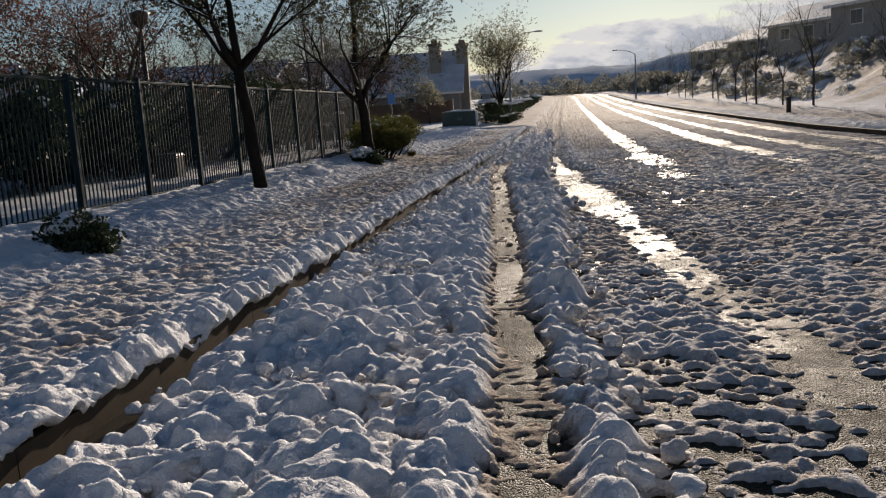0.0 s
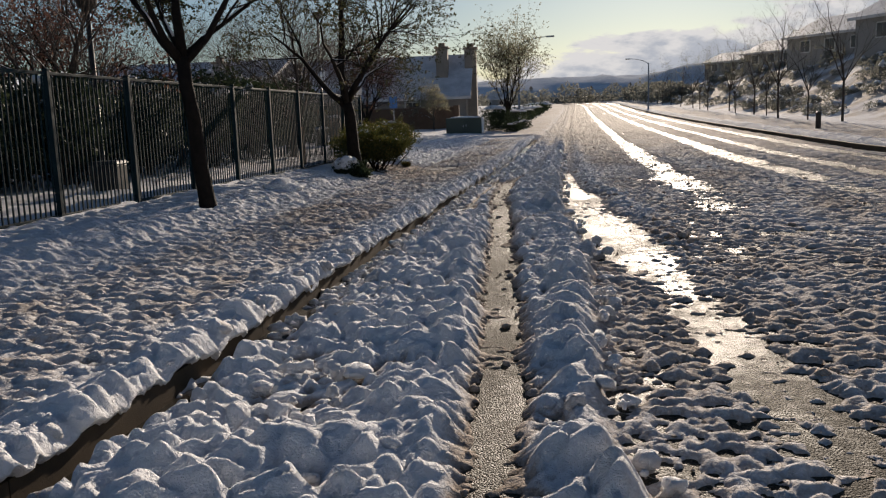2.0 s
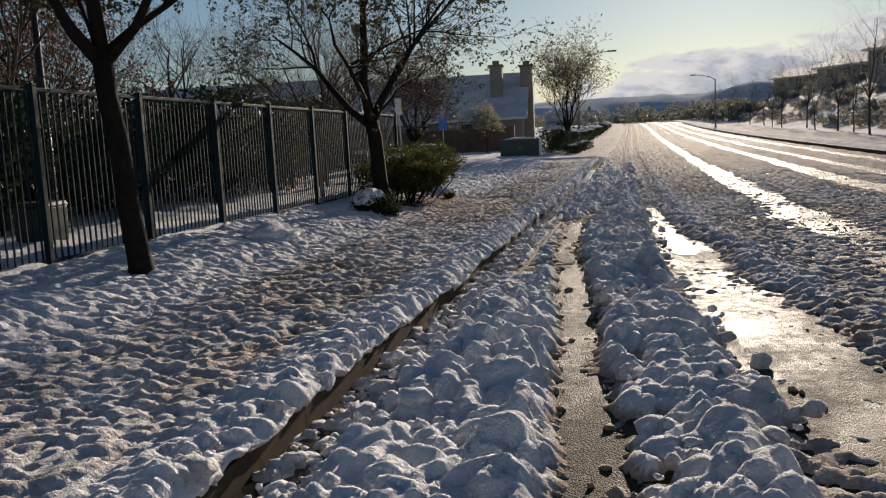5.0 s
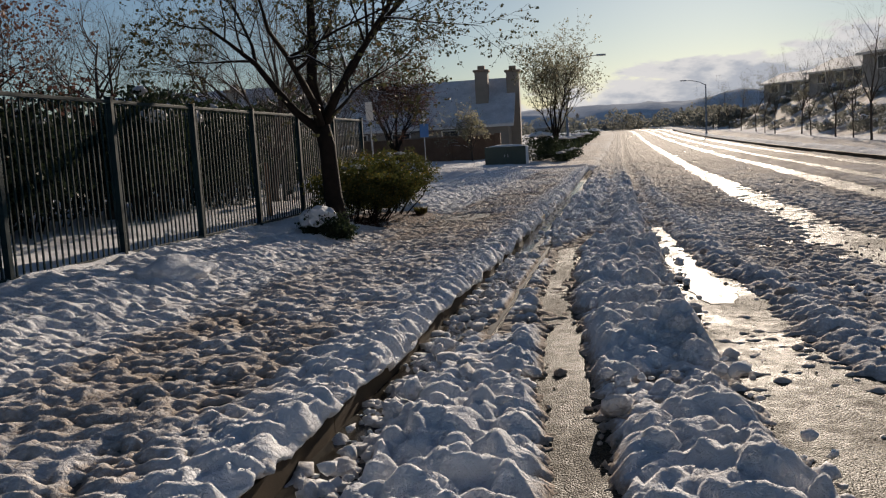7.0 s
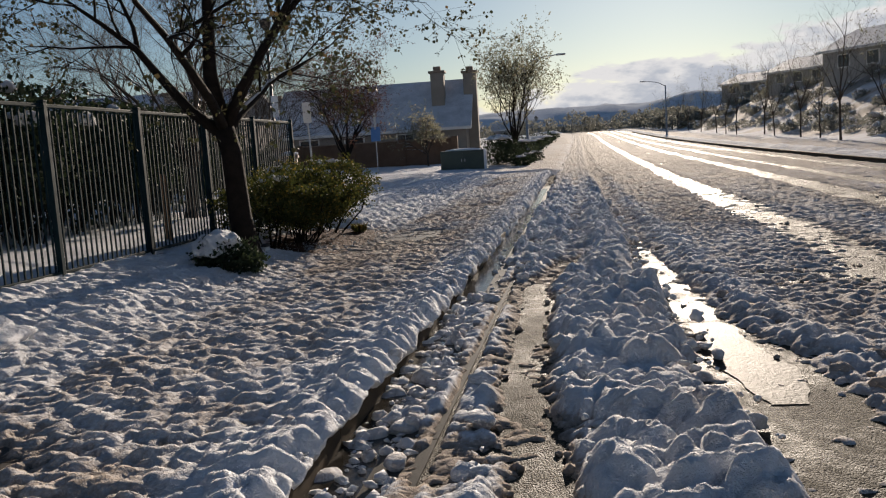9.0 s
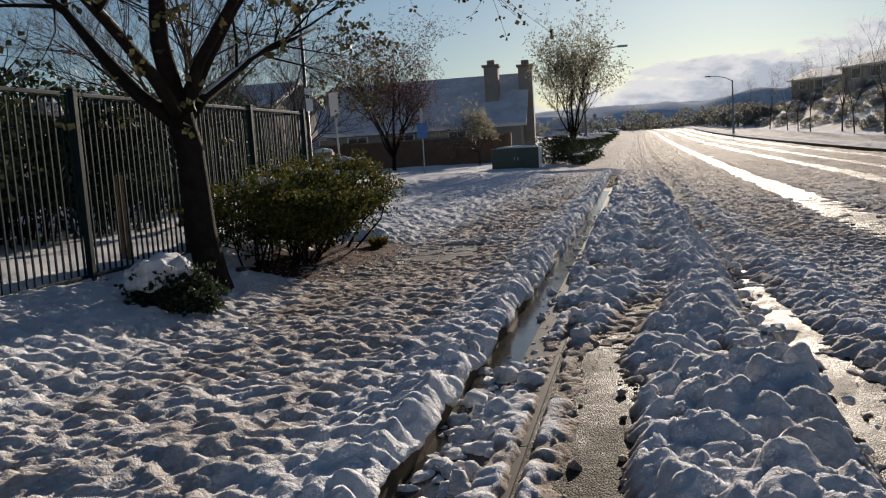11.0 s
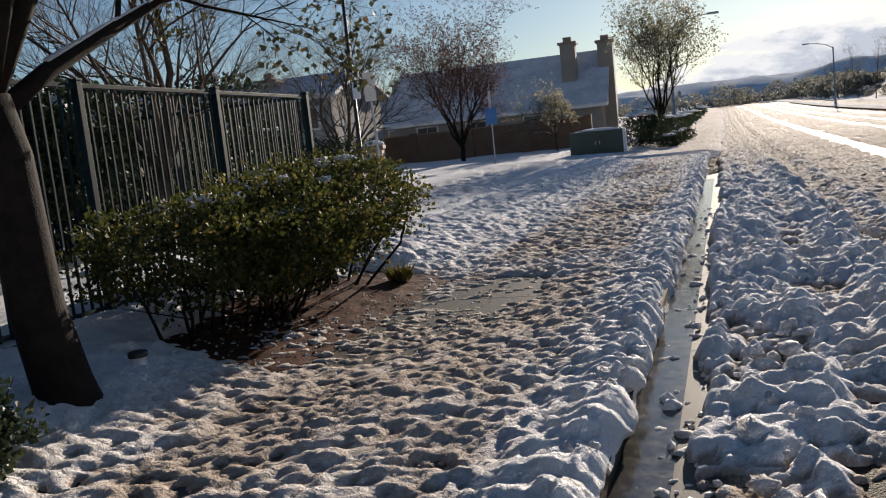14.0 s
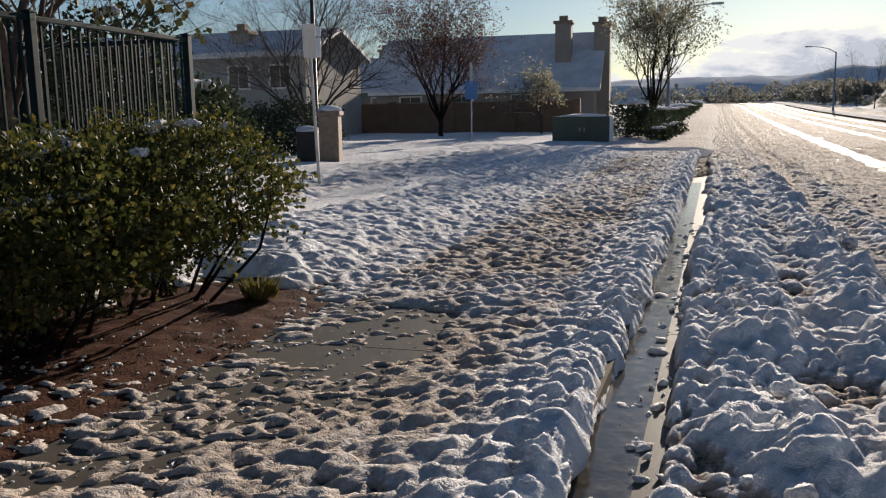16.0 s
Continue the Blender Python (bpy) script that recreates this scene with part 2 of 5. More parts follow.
M_STONE = mottled("pillar_stone", (0.16, 0.12, 0.09), (0.30, 0.23, 0.17), 5, 30, 0.85, 0, 0.01)
M_WOOD = mottled("raw_timber", (0.22, 0.11, 0.05), (0.36, 0.2, 0.1), 7, 60, 0.75, 0, 0.004)
# pale blue puts the air's haze into the mountains' base colour
M_HILL = mottled("hazed_mountain", (0.50, 0.54, 0.60), (0.80, 0.82, 0.84), 0.01, 0.06, 0.9, 0, 0, spec=0.0)
M_GRASS = leafy("dry_grass", (0.20, 0.15, 0.05), (0.13, 0.12, 0.03), (0.26, 0.2, 0.08), 0.3)


# ---------- mesh helpers ----------
def mesh_of(name, verts, faces, mat, smooth=False):
    me = bpy.data.meshes.new(name)
    me.from_pydata([tuple(v) for v in verts], [], faces)
    me.materials.append(mat)
    if smooth:
        me.polygons.foreach_set("use_smooth", [True] * len(me.polygons))
    me.update()
    return me


class Geo:
    """Collects vertices and faces for one mesh."""

    def __init__(self):
        self.v, self.f = [], []

    def box(self, c, s, rz=0.0, bevel=0.0, top=1.0):
        """A chamfered box of size s round c; top: how far its upper face is drawn in."""
        bm = bmesh.new()
        bmesh.ops.create_cube(bm, size=1)
        for v in bm.verts:
            k = top if v.co.z > 0 else 1
            v.co = Vector((v.co.x * s[0] * k, v.co.y * s[1] * k, v.co.z * s[2]))
        if bevel:
            bmesh.ops.bevel(bm, geom=bm.edges[:], offset=bevel, segments=2, affect="EDGES", profile=0.6)
        return self.add(bm, Matrix.Translation(c) @ Matrix.Rotation(rz, 4, "Z"))

    def add(self, bm, m):
        n = len(self.v)
        bm.verts.index_update()
        self.v += [m @ v.co for v in bm.verts]
        self.f += [[n + v.index for v in f.verts] for f in bm.faces]
        bm.free()
        return self

    def tube(self, pts, radii, sides=6, cap=True):
        n0 = len(self.v)
        pts = [Vector(p) for p in pts]
        ref = Vector((0.31, 0.95, 0.05))
        for i, p in enumerate(pts):
            d = (pts[min(i + 1, len(pts) - 1)] - pts[max(i - 1, 0)]).normalized()
            a = d.cross(ref)
            if a.length < 0.1:
                a = d.cross(Vector((1, 0, 0)))
            a.normalize()
            b = d.cross(a)
            for k in range(sides):
                w = 2 * math.pi * k / sides
                self.v.append(p + (a * math.cos(w) + b * math.sin(w)) * radii[i])
        for i in range(len(pts) - 1):
            for k in range(sides):
                k2 = (k + 1) % sides
                o = n0 + i * sides
                self.f.append([o + k, o + k2, o + sides + k2, o + sides + k])
        if cap:
            self.f.append([n0 + k for k in range(sides)][::-1])
            self.f.append([n0 + (len(pts) - 1) * sides + k for k in range(sides)])
        return self

    def blob(self, c, s, rng, sub=2, rough=0.25, flat=None):
        """A lumpy rounded mass; flat: the height below which it is cut level."""
        bm = bmesh.new()
        bmesh.ops.create_icosphere(bm, subdivisions=sub, radius=1)
        off = Vector((rng.uniform(0, 99), rng.uniform(0, 99), rng.uniform(0, 99)))
        for v in bm.verts:
            k = 1 + rough * (noise.noise(v.co * 1.3 + off) + 0.5 * noise.noise(v.co * 3.1 + off))
            v.co = Vector((v.co.x * s[0] * k, v.co.y * s[1] * k, v.co.z * s[2] * k))
            if flat is not None and v.co.z < flat:
                v.co.z = flat + 0.15 * (v.co.z - flat)
        return self.add(bm, Matrix.Translation(c) @ Matrix.Rotation(rng.uniform(0, 6.3), 4, "Z"))

    def mesh(self, name, mat, smooth=False):
        return mesh_of(name, self.v, self.f, mat, smooth)


def part(name, data, parent, label="", at=None):
    ob = new(name, data)
    ob.parent = parent
    if at is not None:
        ob.location = at
    return tagged(ob, label=label)


def thing(name, at, label, category, group="", kind="", rz=0.0):
    ob = new(name)
    ob.empty_display_size = 0.2
    ob.location, ob.rotation_euler = at, (0, 0, rz)
    return tagged(ob, label, category, group, kind)


# ---------- lie of the land ----------
def smooth01(x):
    x = np.clip(x, 0, 1)
    return x * x * (3 - 2 * x)


def kerb_x(y):
    """x of the kerb's face; the road bends a little to the left far off."""
    y = np.asarray(y, float)
    return -2.62 + 0.037 * y - 0.0004 * np.clip(y - 170, 0, 120) ** 2 - 0.096 * np.maximum(y - 290, 0)


def road_z(y):
    y = np.asarray(y, float)
    near = -0.13 - 0.0113 * y
    far = -0.525 + 0.00006 * np.maximum(y - 42, 0) ** 2
    e = np.clip(y - 190, 0, 89)
    far = np.where(y > 190, -0.525 + 0.00006 * 148**2 + 0.0178 * e - 0.00010 * e**2, far)
    return np.where(y < 35, near, far)


def walk_z(y):
    y = np.asarray(y, float)
    return np.where(y < 35, -0.005 - 0.0140 * y, road_z(y) + 0.03)


def fence_x(y):
    return -7.75 + 0.042 * np.asarray(y, float)


def fence_z(y):
    return 0.13 - 0.0107 * np.clip(np.asarray(y, float), -20, 40)


SIDE = 2.4


def land_z(u, y):
    """Bare ground, gutter and road without snow; u: metres to the right of the kerb's face."""
    u, y = np.broadcast_arrays(np.asarray(u, float), np.asarray(y, float))
    fu = fence_x(y) - kerb_x(y)
    k = np.clip((-SIDE - u) / np.maximum(-SIDE - fu, 0.5), 0, 1)
    fade = smooth01((y - 34) / 6)
    left = walk_z(y) * (1 - k) + (fence_z(y) * (1 - fade) + (road_z(y) + 0.12) * fade) * k
    cross = np.where(u < 0.55, -0.07 * (1 - np.clip(u, 0, 0.55) / 0.55), 0.03 * np.sin(np.clip((u - 0.55) / 11.8, 0, 1) * math.pi))
    right = road_z(y) + cross
    rise = np.clip(u - 18.5, 0, 60)
    hill = 0.12 + 0.02 * np.clip(u - 12.6, 0, 6) + 5.7 * smooth01(rise / 15) * smooth01((y + 30) / 60) * (1 - 0.75 * smooth01((y - 150) / 130))
    return np.where(u < 0, left, np.where(u > 12.4, right + hill, right))


# ---------- noise fields ----------
def hash01(ix, iy, seed):
    h = (ix.astype(np.int64) * 374761393 + iy.astype(np.int64) * 668265263 + seed * 974634777) & 0x7FFFFFFF
    h = ((h ^ (h >> 13)) * 1274126177) & 0x7FFFFFFF
    h = ((h ^ (h >> 16)) * 461845907) & 0x7FFFFFFF
    return ((h ^ (h >> 15)) & 0xFFFFFF) / float(0x1000000)


def value_noise(x, y, seed):
    ix, iy = np.floor(x), np.floor(y)
    fx, fy = smooth01(x - ix), smooth01(y - iy)
    a, b = hash01(ix, iy, seed), hash01(ix + 1, iy, seed)
    c, d = hash01(ix, iy + 1, seed), hash01(ix + 1, iy + 1, seed)
    return (a * (1 - fx) + b * fx) * (1 - fy) + (c * (1 - fx) + d * fx) * fy


def fbm(x, y, seed, octaves=4):
    s, amp, tot = 0.0, 1.0, 0.0
    for o in range(octaves):
        s = s + amp * value_noise(x * 2**o + 17.3 * o, y * 2**o + 9.1 * o, seed + o)
        tot += amp
        amp *= 0.5
    return s / tot


def lumps(x, y, size, seed, fill=1.0):
    """Rounded clods of about that size, 0 between them to 1 on top; fill: the share of cells that hold one."""
    x, y = x / size, y / size
    best = np.zeros_like(x)
    ix, iy = np.floor(x), np.floor(y)
    for dx in (-1, 0, 1):
        for dy in (-1, 0, 1):
            cx, cy = ix + dx, iy + dy
            px, py = cx + hash01(cx, cy, seed), cy + hash01(cx, cy, seed + 1)
            r = 0.45 + 0.5 * hash01(cx, cy, seed + 2)
            has = hash01(cx, cy, seed + 3) < fill
            q = np.clip(1 - ((x - px) ** 2 + (y - py) ** 2) / (r * r), 0, 1)
            best = np.maximum(best, np.where(has, r * np.sqrt(q), 0))
    return best


def sheet(name, U, Y, Z, mat, dirt=None, X=None):
    """A grid mesh from arrays (rows along y)."""
    ny, nx = U.shape
    co = np.empty((ny * nx, 3), np.float32)
    co[:, 0] = (kerb_x(Y) + U if X is None else X).ravel()
    co[:, 1], co[:, 2] = Y.ravel(), Z.ravel()
    i = np.arange((ny - 1) * (nx - 1))
    a = (i // (nx - 1)) * nx + i % (nx - 1)
    quads = np.stack([a, a + 1, a + nx + 1, a + nx], 1).astype(np.int32)
    me = bpy.data.meshes.new(name)
    me.vertices.add(len(co))
    me.vertices.foreach_set("co", co.ravel())
    me.loops.add(quads.size)
    me.loops.foreach_set("vertex_index", quads.ravel())
    me.polygons.add(len(quads))
    me.polygons.foreach_set("loop_start", np.arange(0, quads.size, 4, dtype=np.int32))
    me.polygons.foreach_set("use_smooth", np.ones(len(quads), bool))
    me.materials.append(mat)
    if dirt is not None:
        me.attributes.new("dirt", "FLOAT", "POINT").data.foreach_set("value", dirt.ravel().astype(np.float32))
    me.update()
    me.validate()
    return me


def soften(t):
    """Rounds the sharpest tips of a height field."""
    p = np.pad(t, 1, mode="edge")
    mean = (p[:-2, 1:-1] + p[2:, 1:-1] + p[1:-1, :-2] + p[1:-1, 2:] + p[1:-1, 1:-1] * 2) / 6
    return np.minimum(t, mean + 0.004)


def steps(*spans):
    """Grid lines: (start, end, step at start, step at end) in turn."""
    out = []
    for a, b, s0, s1 in spans:
        x = a
        while x < b - 1e-6:
            out.append(x)
            x += s0 + (s1 - s0) * (x - a) / (b - a)
    out.append(spans[-1][1])
    return np.array(out)


# ---------- ground, road, gutter, kerb, pavement ----------
def build_ground():
    u = steps((-900, -60, 60, 12), (-60, -6, 3, 0.25), (-6, -4.2, 0.2, 0.2), (-4.2, 12.2, 2, 2), (12.2, 22, 0.22, 0.5), (22, 90, 1.0, 6), (90, 1200, 30, 110))
    y = steps((-60, 2, 6, 2), (2, 46, 0.22, 0.22), (46, 120, 0.4, 1.6), (120, 330, 3, 9), (330, 3000, 30, 260))
    U, Y = np.meshgrid(u, y)
    Z = land_z(U, Y)
    cover = (U > -4.9) & (U < 12.7) & (Y < 57) | (U > 0.2) & (U < 12.7)
    rough = 0.08 * fbm(U * 2.4, Y * 2.4, 5) + 0.10 * lumps(U, Y, 0.6, 9) + 0.10 * (fbm(U * 0.3, Y * 0.3, 6) - 0.3)
    hill = smooth01((U - 17) / 6)
    Z = np.where(cover, Z - 0.2, Z + rough * np.clip(1 - (np.abs(U) - 60) / 60, 0.2, 1) + hill * (1.1 * (fbm(U * 0.22, Y * 0.12, 61, 4) - 0.5)))
    strip = smooth01((U + 4.6) / 1.0) * smooth01((1.2 - U) / 0.8) * smooth01((Y - 55) / 4) + smooth01((U - 12.2) / 0.4) * smooth01((18.5 - U) / 3)
    dirt = 0.06 + strip * (0.12 + 0.35 * fbm(U * 0.9, Y * 0.35, 63)) + hill * (0.12 + 0.5 * smooth01((fbm(U * 0.45, Y * 0.4, 62) - 0.42) / 0.2))
    tagged(new("ground", sheet("ground", U, Y, Z, M_SNOW, dirt)), "snow covered ground and hillside reaching the horizon", "ground", kind="structure")


def build_road():
    u, y = steps((0.55, 12.6, 0.4, 0.4)), steps((-12, 60, 0.5, 0.5), (60, 300, 2, 6))
    U, Y = np.meshgrid(u, y)
    tagged(new("road", sheet("road", U, Y, land_z(U, Y), M_ASPHALT)), "wet dark asphalt road with tyre tracks melted bare", "road", kind="structure")
    u, y = steps((-5.3, -SIDE - 0.01, 0.05, 0.04)), steps((-4, 26, 0.4, 0.3), (26, 34, 0.045, 0.05), (34, 46, 0.3, 0.4))
    U, Y = np.meshgrid(u, y)
    Z = land_z(U, Y) + 0.02 * (fbm(U * 5, Y * 5, 3) - 0.6) + 0.035 * (fbm(U * 9, Y * 11, 4, 3) - 0.55)
    tagged(new("ground", sheet("mulch", U, Y, Z, M_SOIL)), "brown bark mulch planting strip beside the pavement", "ground", kind="structure")


def slab_piece(name, parent, mat, u0, u1, y0, y1, drop, gap=0.006, lip=0.0):
    """One cast piece between joints, following the land, as its own object."""
    us = [u0, (u0 + u1) / 2, u1]
    top, low = [], []
    for yy in (y0 + gap, y1 - gap):
        for uu in us:
            z = float(land_z(np.array(min(uu, u1 - 1e-4) if u1 <= 0 else max(uu, 1e-4)), np.array(yy))) + lip
            x = float(kerb_x(yy)) + uu
            top.append((x, yy, z))
            low.append((x, yy, z - drop))
    v = top + low
    f = [[0, 1, 4, 3], [1, 2, 5, 4], [7, 6, 9, 10], [8, 7, 10, 11], [0, 6, 7, 1], [1, 7, 8, 2], [3, 4, 10, 9], [4, 5, 11, 10], [0, 3, 9, 6], [2, 8, 11, 5]]
    bm = bmesh.new()
    bv = [bm.verts.new(p) for p in v]
    for q in f:
        bm.faces.new([bv[i] for i in q])
    edges = [e for e in bm.edges if e.verts[0].co.z > min(e.verts[0].co.z, e.verts[1].co.z) - 1e-6 and e.is_manifold and len({tuple(x.co) in top for x in e.verts}) == 1 and e.calc_face_angle(0) > 1.0 and all(any((Vector(t) - x.co).length < 1e-5 for t in top) for x in e.verts)]
    bmesh.ops.bevel(bm, geom=edges, offset=0.012, segments=2, affect="EDGES")
    me = bpy.data.meshes.new(name)
    bm.to_mesh(me)
    bm.free()
    me.materials.append(mat)
    ob = new(name, me)
    ob.parent = parent
    return ob


def build_paving():
    pave = tagged(new("pavement"), "grey concrete pavement slabs mostly under trodden snow", "pavement", kind="structure")
    y = -1.6
    while y < 44:
        slab_piece("slab", pave, M_CONC, -SIDE, -0.165, y, y + 1.52, 0.12)
        y += 1.52
    kerb = tagged(new("kerb"), "dirty wet concrete kerb along the road", "kerb", kind="structure")
    gut = tagged(new("gutter"), "wet concrete gutter pans with dark joints", "gutter", kind="structure")
    y = -2.15
    while y < 46:
        slab_piece("kerb_stone", kerb, M_KERB, -0.16, -0.001, y, y + 3.05, 0.32, 0.004, 0.012)
        slab_piece("gutter_pan", gut, M_CONC, 0.002, 0.545, y, y + 3.05, 0.12, 0.006)
        y += 3.05


def build_far_kerb():
    kerb = tagged(new("kerb"), "dark wet kerb along the far side of the road", "kerb", kind="structure")
    y = 24.0
    while y < 190:
        a, b = (Vector((float(kerb_x(v)) + 12.28, v, float(land_z(np.array(12.28), np.array(v))))) for v in (y, y + 6))
        d = b - a
        ob = part("kerb_stone", Geo().box((0, 0, 0.03), (0.16, d.length - 0.01, 0.34), 0, 0.02).mesh("kerb_stone", M_KERB), kerb, at=(a + b) / 2)
        ob.rotation_euler = (math.asin(d.z / d.length), 0, -math.atan2(d.x, d.y))
        y += 6


# ---------- snow ----------
def rut_u(y):
    return np.interp(y, [2, 8.1, 17.7, 20.1, 24, 27, 40, 60, 300], [2.5, 2.0, 1.22, 0.95, 0.85, 1.3, 1.35, 1.2, 1.0])


def wet_u(y):
    return np.interp(y, [2, 5, 7, 10, 11.4, 13.4, 16, 18.5, 20.5, 22, 26, 58, 300], [4.2, 3.9, 3.7, 3.38, 3.28, 3.02, 2.8, 2.55, 2.5, 2.36, 2.2, 1.9, 1.9])


def wet_w(y):
    return np.interp(y, [2, 5, 9, 11.4, 13.4, 16, 20.5, 22, 26, 32, 58, 300], [0.25, 0.22, 0.2, 0.22, 0.36, 0.42, 0.33, 0.2, 0.15, 0.09, 0.05, 0.05])


def zone_edge(y):
    """u at which the thrown-up white snow gives way to brown slush."""
    return np.minimum(wet_u(y) - wet_w(y), rut_u(y) + np.interp(y, [2, 8, 13, 17], [0.5, 0.6, 0.95, 6]))


def bare_patch(x, y):
    q = ((x + 4.25) / 1.95) ** 2 + ((y - 29.9) / 2.6) ** 2
    q = q + 1.1 * (fbm(x * 1.6, y * 1.6, 71) - 0.5)
    return smooth01((1.15 - q) / 0.7)


def crumple(x, y, seed):
    """Coordinates pushed about at two scales, so that clods lose their round outline."""
    a = 0.20 * (fbm(x * 5, y * 5, seed) - 0.5) + 0.07 * (fbm(x * 15, y * 15, seed + 2, 2) - 0.5)
    b = 0.20 * (fbm(x * 5, y * 5, seed + 1) - 0.5) + 0.07 * (fbm(x * 15, y * 15, seed + 3, 2) - 0.5)
    return x + a, y + b


def build_verge_snow():
    s = steps((-5.28, -2.7, 0.05, 0.032), (-2.7, -0.12, 0.032, 0.024), (-0.12, 0.0, 0.014, 0.01), (0.0, 0.06, 0.012, 0.012))
    y = steps((-10, 2.6, 0.3, 0.05), (2.6, 33, 0.025, 0.029), (33, 60, 0.04, 0.08))
    S0, Y = np.meshgrid(s, y)
    S, under = np.minimum(S0, 0), np.clip(S0 / 0.06, 0, 1)
    X = kerb_x(Y) + S
    edge = smooth01((S + 0.55) / 0.5)
    near = 1 - 0.25 * smooth01((Y - 45) / 12)
    wx, wy = crumple(X, Y, 21)
    l1, l2, l3 = lumps(wx * 0.85, wy * 1.2, 0.135, 31, 0.7), lumps(wx * 0.9, wy * 1.1, 0.07, 41, 0.7), lumps(wx, wy * 1.1, 0.26, 51, 0.75)
    chop = 1 - np.abs(2 * fbm(wx * 9, wy * 14, 33, 3) - 1) * 2.2
    drift = smooth01((-2.75 - S) / 0.7)
    tread = smooth01((S + 2.5) / 0.3) * smooth01((-0.4 - S) / 0.4)
    t = -0.010 + 0.036 * l1 + 0.046 * l2 + 0.030 * chop + 0.055 * (fbm(X * 17, Y * 22, 35, 2) - 0.5) + 0.07 * (fbm(X * 1.1, Y * 1.1, 24) - 0.32)
    t = t + edge * (0.025 + 0.085 * l3 + 0.03 * l2) + drift * (0.05 + 0.10 * (fbm(X * 0.9, Y * 0.9, 25) - 0.25) + 0.04 * l3)
    worn = tread * smooth01((fbm(X * 0.7, Y * 0.5, 26) - 0.50) / 0.14)
    t = t - 0.022 * worn
    bare = bare_patch(X, Y) * (1 - edge)
    slab = smooth01((1.0 - ((X + 3.15) / 0.75) ** 2 - ((Y - 30.4) / 0.8) ** 2 + 0.8 * (fbm(X * 3, Y * 3, 72) - 0.5)) / 0.6)
    melt = 0.10 * (fbm(X * 17, Y * 21, 27, 3) - 0.585 - 0.10 * smooth01((1.0 - ((X + 4.6) / 0.95) ** 2 - ((Y - 30.4) / 1.3) ** 2) / 0.7)) + 0.012 * l2 - 0.012 * slab + 0.008 * (1 - slab) * smooth01((S + 2.5) / 0.25) - 0.008 * smooth01((-2.4 - S) / 0.3) - 0.006 * drift + 0.03 * (fbm(X * 1.5, Y * 1.5, 29) - 0.5)
    halo = np.exp(-((X + 3.9) / 2.0) ** 2 - ((Y - 28.4) / 3.2) ** 2) * (1 - edge)
    fine = 1 - np.abs(2 * fbm(X * 16, Y * 20, 34, 3) - 1) * 2.2
    t = t * (1 - 0.5 * halo) + halo * (0.03 * fine - 0.002)
    t = t * (1 - bare) + bare * melt
    # melted hollow round the shrub and the fence's foot
    t = t - 0.09 * np.exp(-((S - (fence_x(Y) - kerb_x(Y)) - 0.05) / 0.16) ** 2)
    t = soften(soften(t * near))
    Z = land_z(np.minimum(S, -0.002), Y) + np.where(t > 0, t, t - 0.02)
    # the lip of snow curls over the kerb
    rim = np.clip((S + 0.11) / 0.11, 0, 1)
    bulge = 0.0 + 0.10 * (fbm(S * 5, Y * 2.6, 78, 3) - 0.42) + 0.05 * l3
    bulge = np.maximum(bulge, 0.012)
    U = S + rim * bulge * (1 - under) - 0.03 * under
    drop = 0.015 + 0.17 * (fbm(S * 3, Y * 1.7, 79, 2) - 0.46) + 0.025 * value_noise(S * 10, Y * 9, 80) + 0.09 * smooth01((Y - 26) / 3)
    Z = Z - rim**2.2 * (np.maximum(drop, 0.0) + np.maximum(t, 0) * 0.5) - 0.045 * np.sin(under * 1.5)
    dirt = 0.13 + 0.24 * tread * fbm(X * 2.3, Y * 1.9, 28) + 0.10 * worn - 0.1 * drift - 0.1 * edge - 0.05 * bare + 0.22 * halo + 0.62 * (1 - 0.8 * bare) * smooth01((0.030 - t) / 0.045)
    tagged(new("snow", sheet("verge_snow", U, Y, Z, M_SNOW, np.clip(dirt, 0, 0.85))), "trodden melting snow over pavement and verge", "snow", kind="stuff")


def build_corner_snow():
    """Trodden snow on the open corner past the fence's end."""
    u, y = steps((-13.0, -5.2, 0.09, 0.06)), steps((33.9, 58.0, 0.06, 0.10))
    U, Y = np.meshgrid(u, y)
    X = kerb_x(Y) + U
    wx, wy = crumple(X, Y, 221)
    l1, l2 = lumps(wx * 0.85, wy * 1.1, 0.16, 231, 0.65), lumps(wx * 0.85, wy * 1.1, 0.30, 251, 0.5)
    chop = 1 - np.abs(2 * fbm(wx * 6, wy * 9, 233, 3) - 1) * 2.2
    worn = smooth01((U + 10.5) / 4)
    edge = smooth01((U + 13.0) / 0.8) * smooth01((-5.2 - U) / 0.6) * smooth01((Y - 33.9) / 0.8) * smooth01((58 - Y) / 1.0)
    t = 0.05 + worn * (0.05 * l1 + 0.05 * l2 + 0.03 * chop) + 0.10 * (fbm(X * 0.8, Y * 0.8, 224) - 0.4)
    Z = land_z(U, Y) + np.where(edge > 0.5, t * edge + 0.09, t * edge - 0.1 + 0.38 * edge)
    dirt = 0.05 + 0.15 * worn * fbm(X * 1.3, Y * 0.9, 228)
    tagged(new("snow", sheet("corner_snow", U, Y, Z, M_SNOW, dirt)), "trodden snow over the open street corner", "snow", kind="stuff")


TRACKS = ((4.68, 0.44), (7.5, 0.42), (9.2, 0.34), (11.2, 0.4))


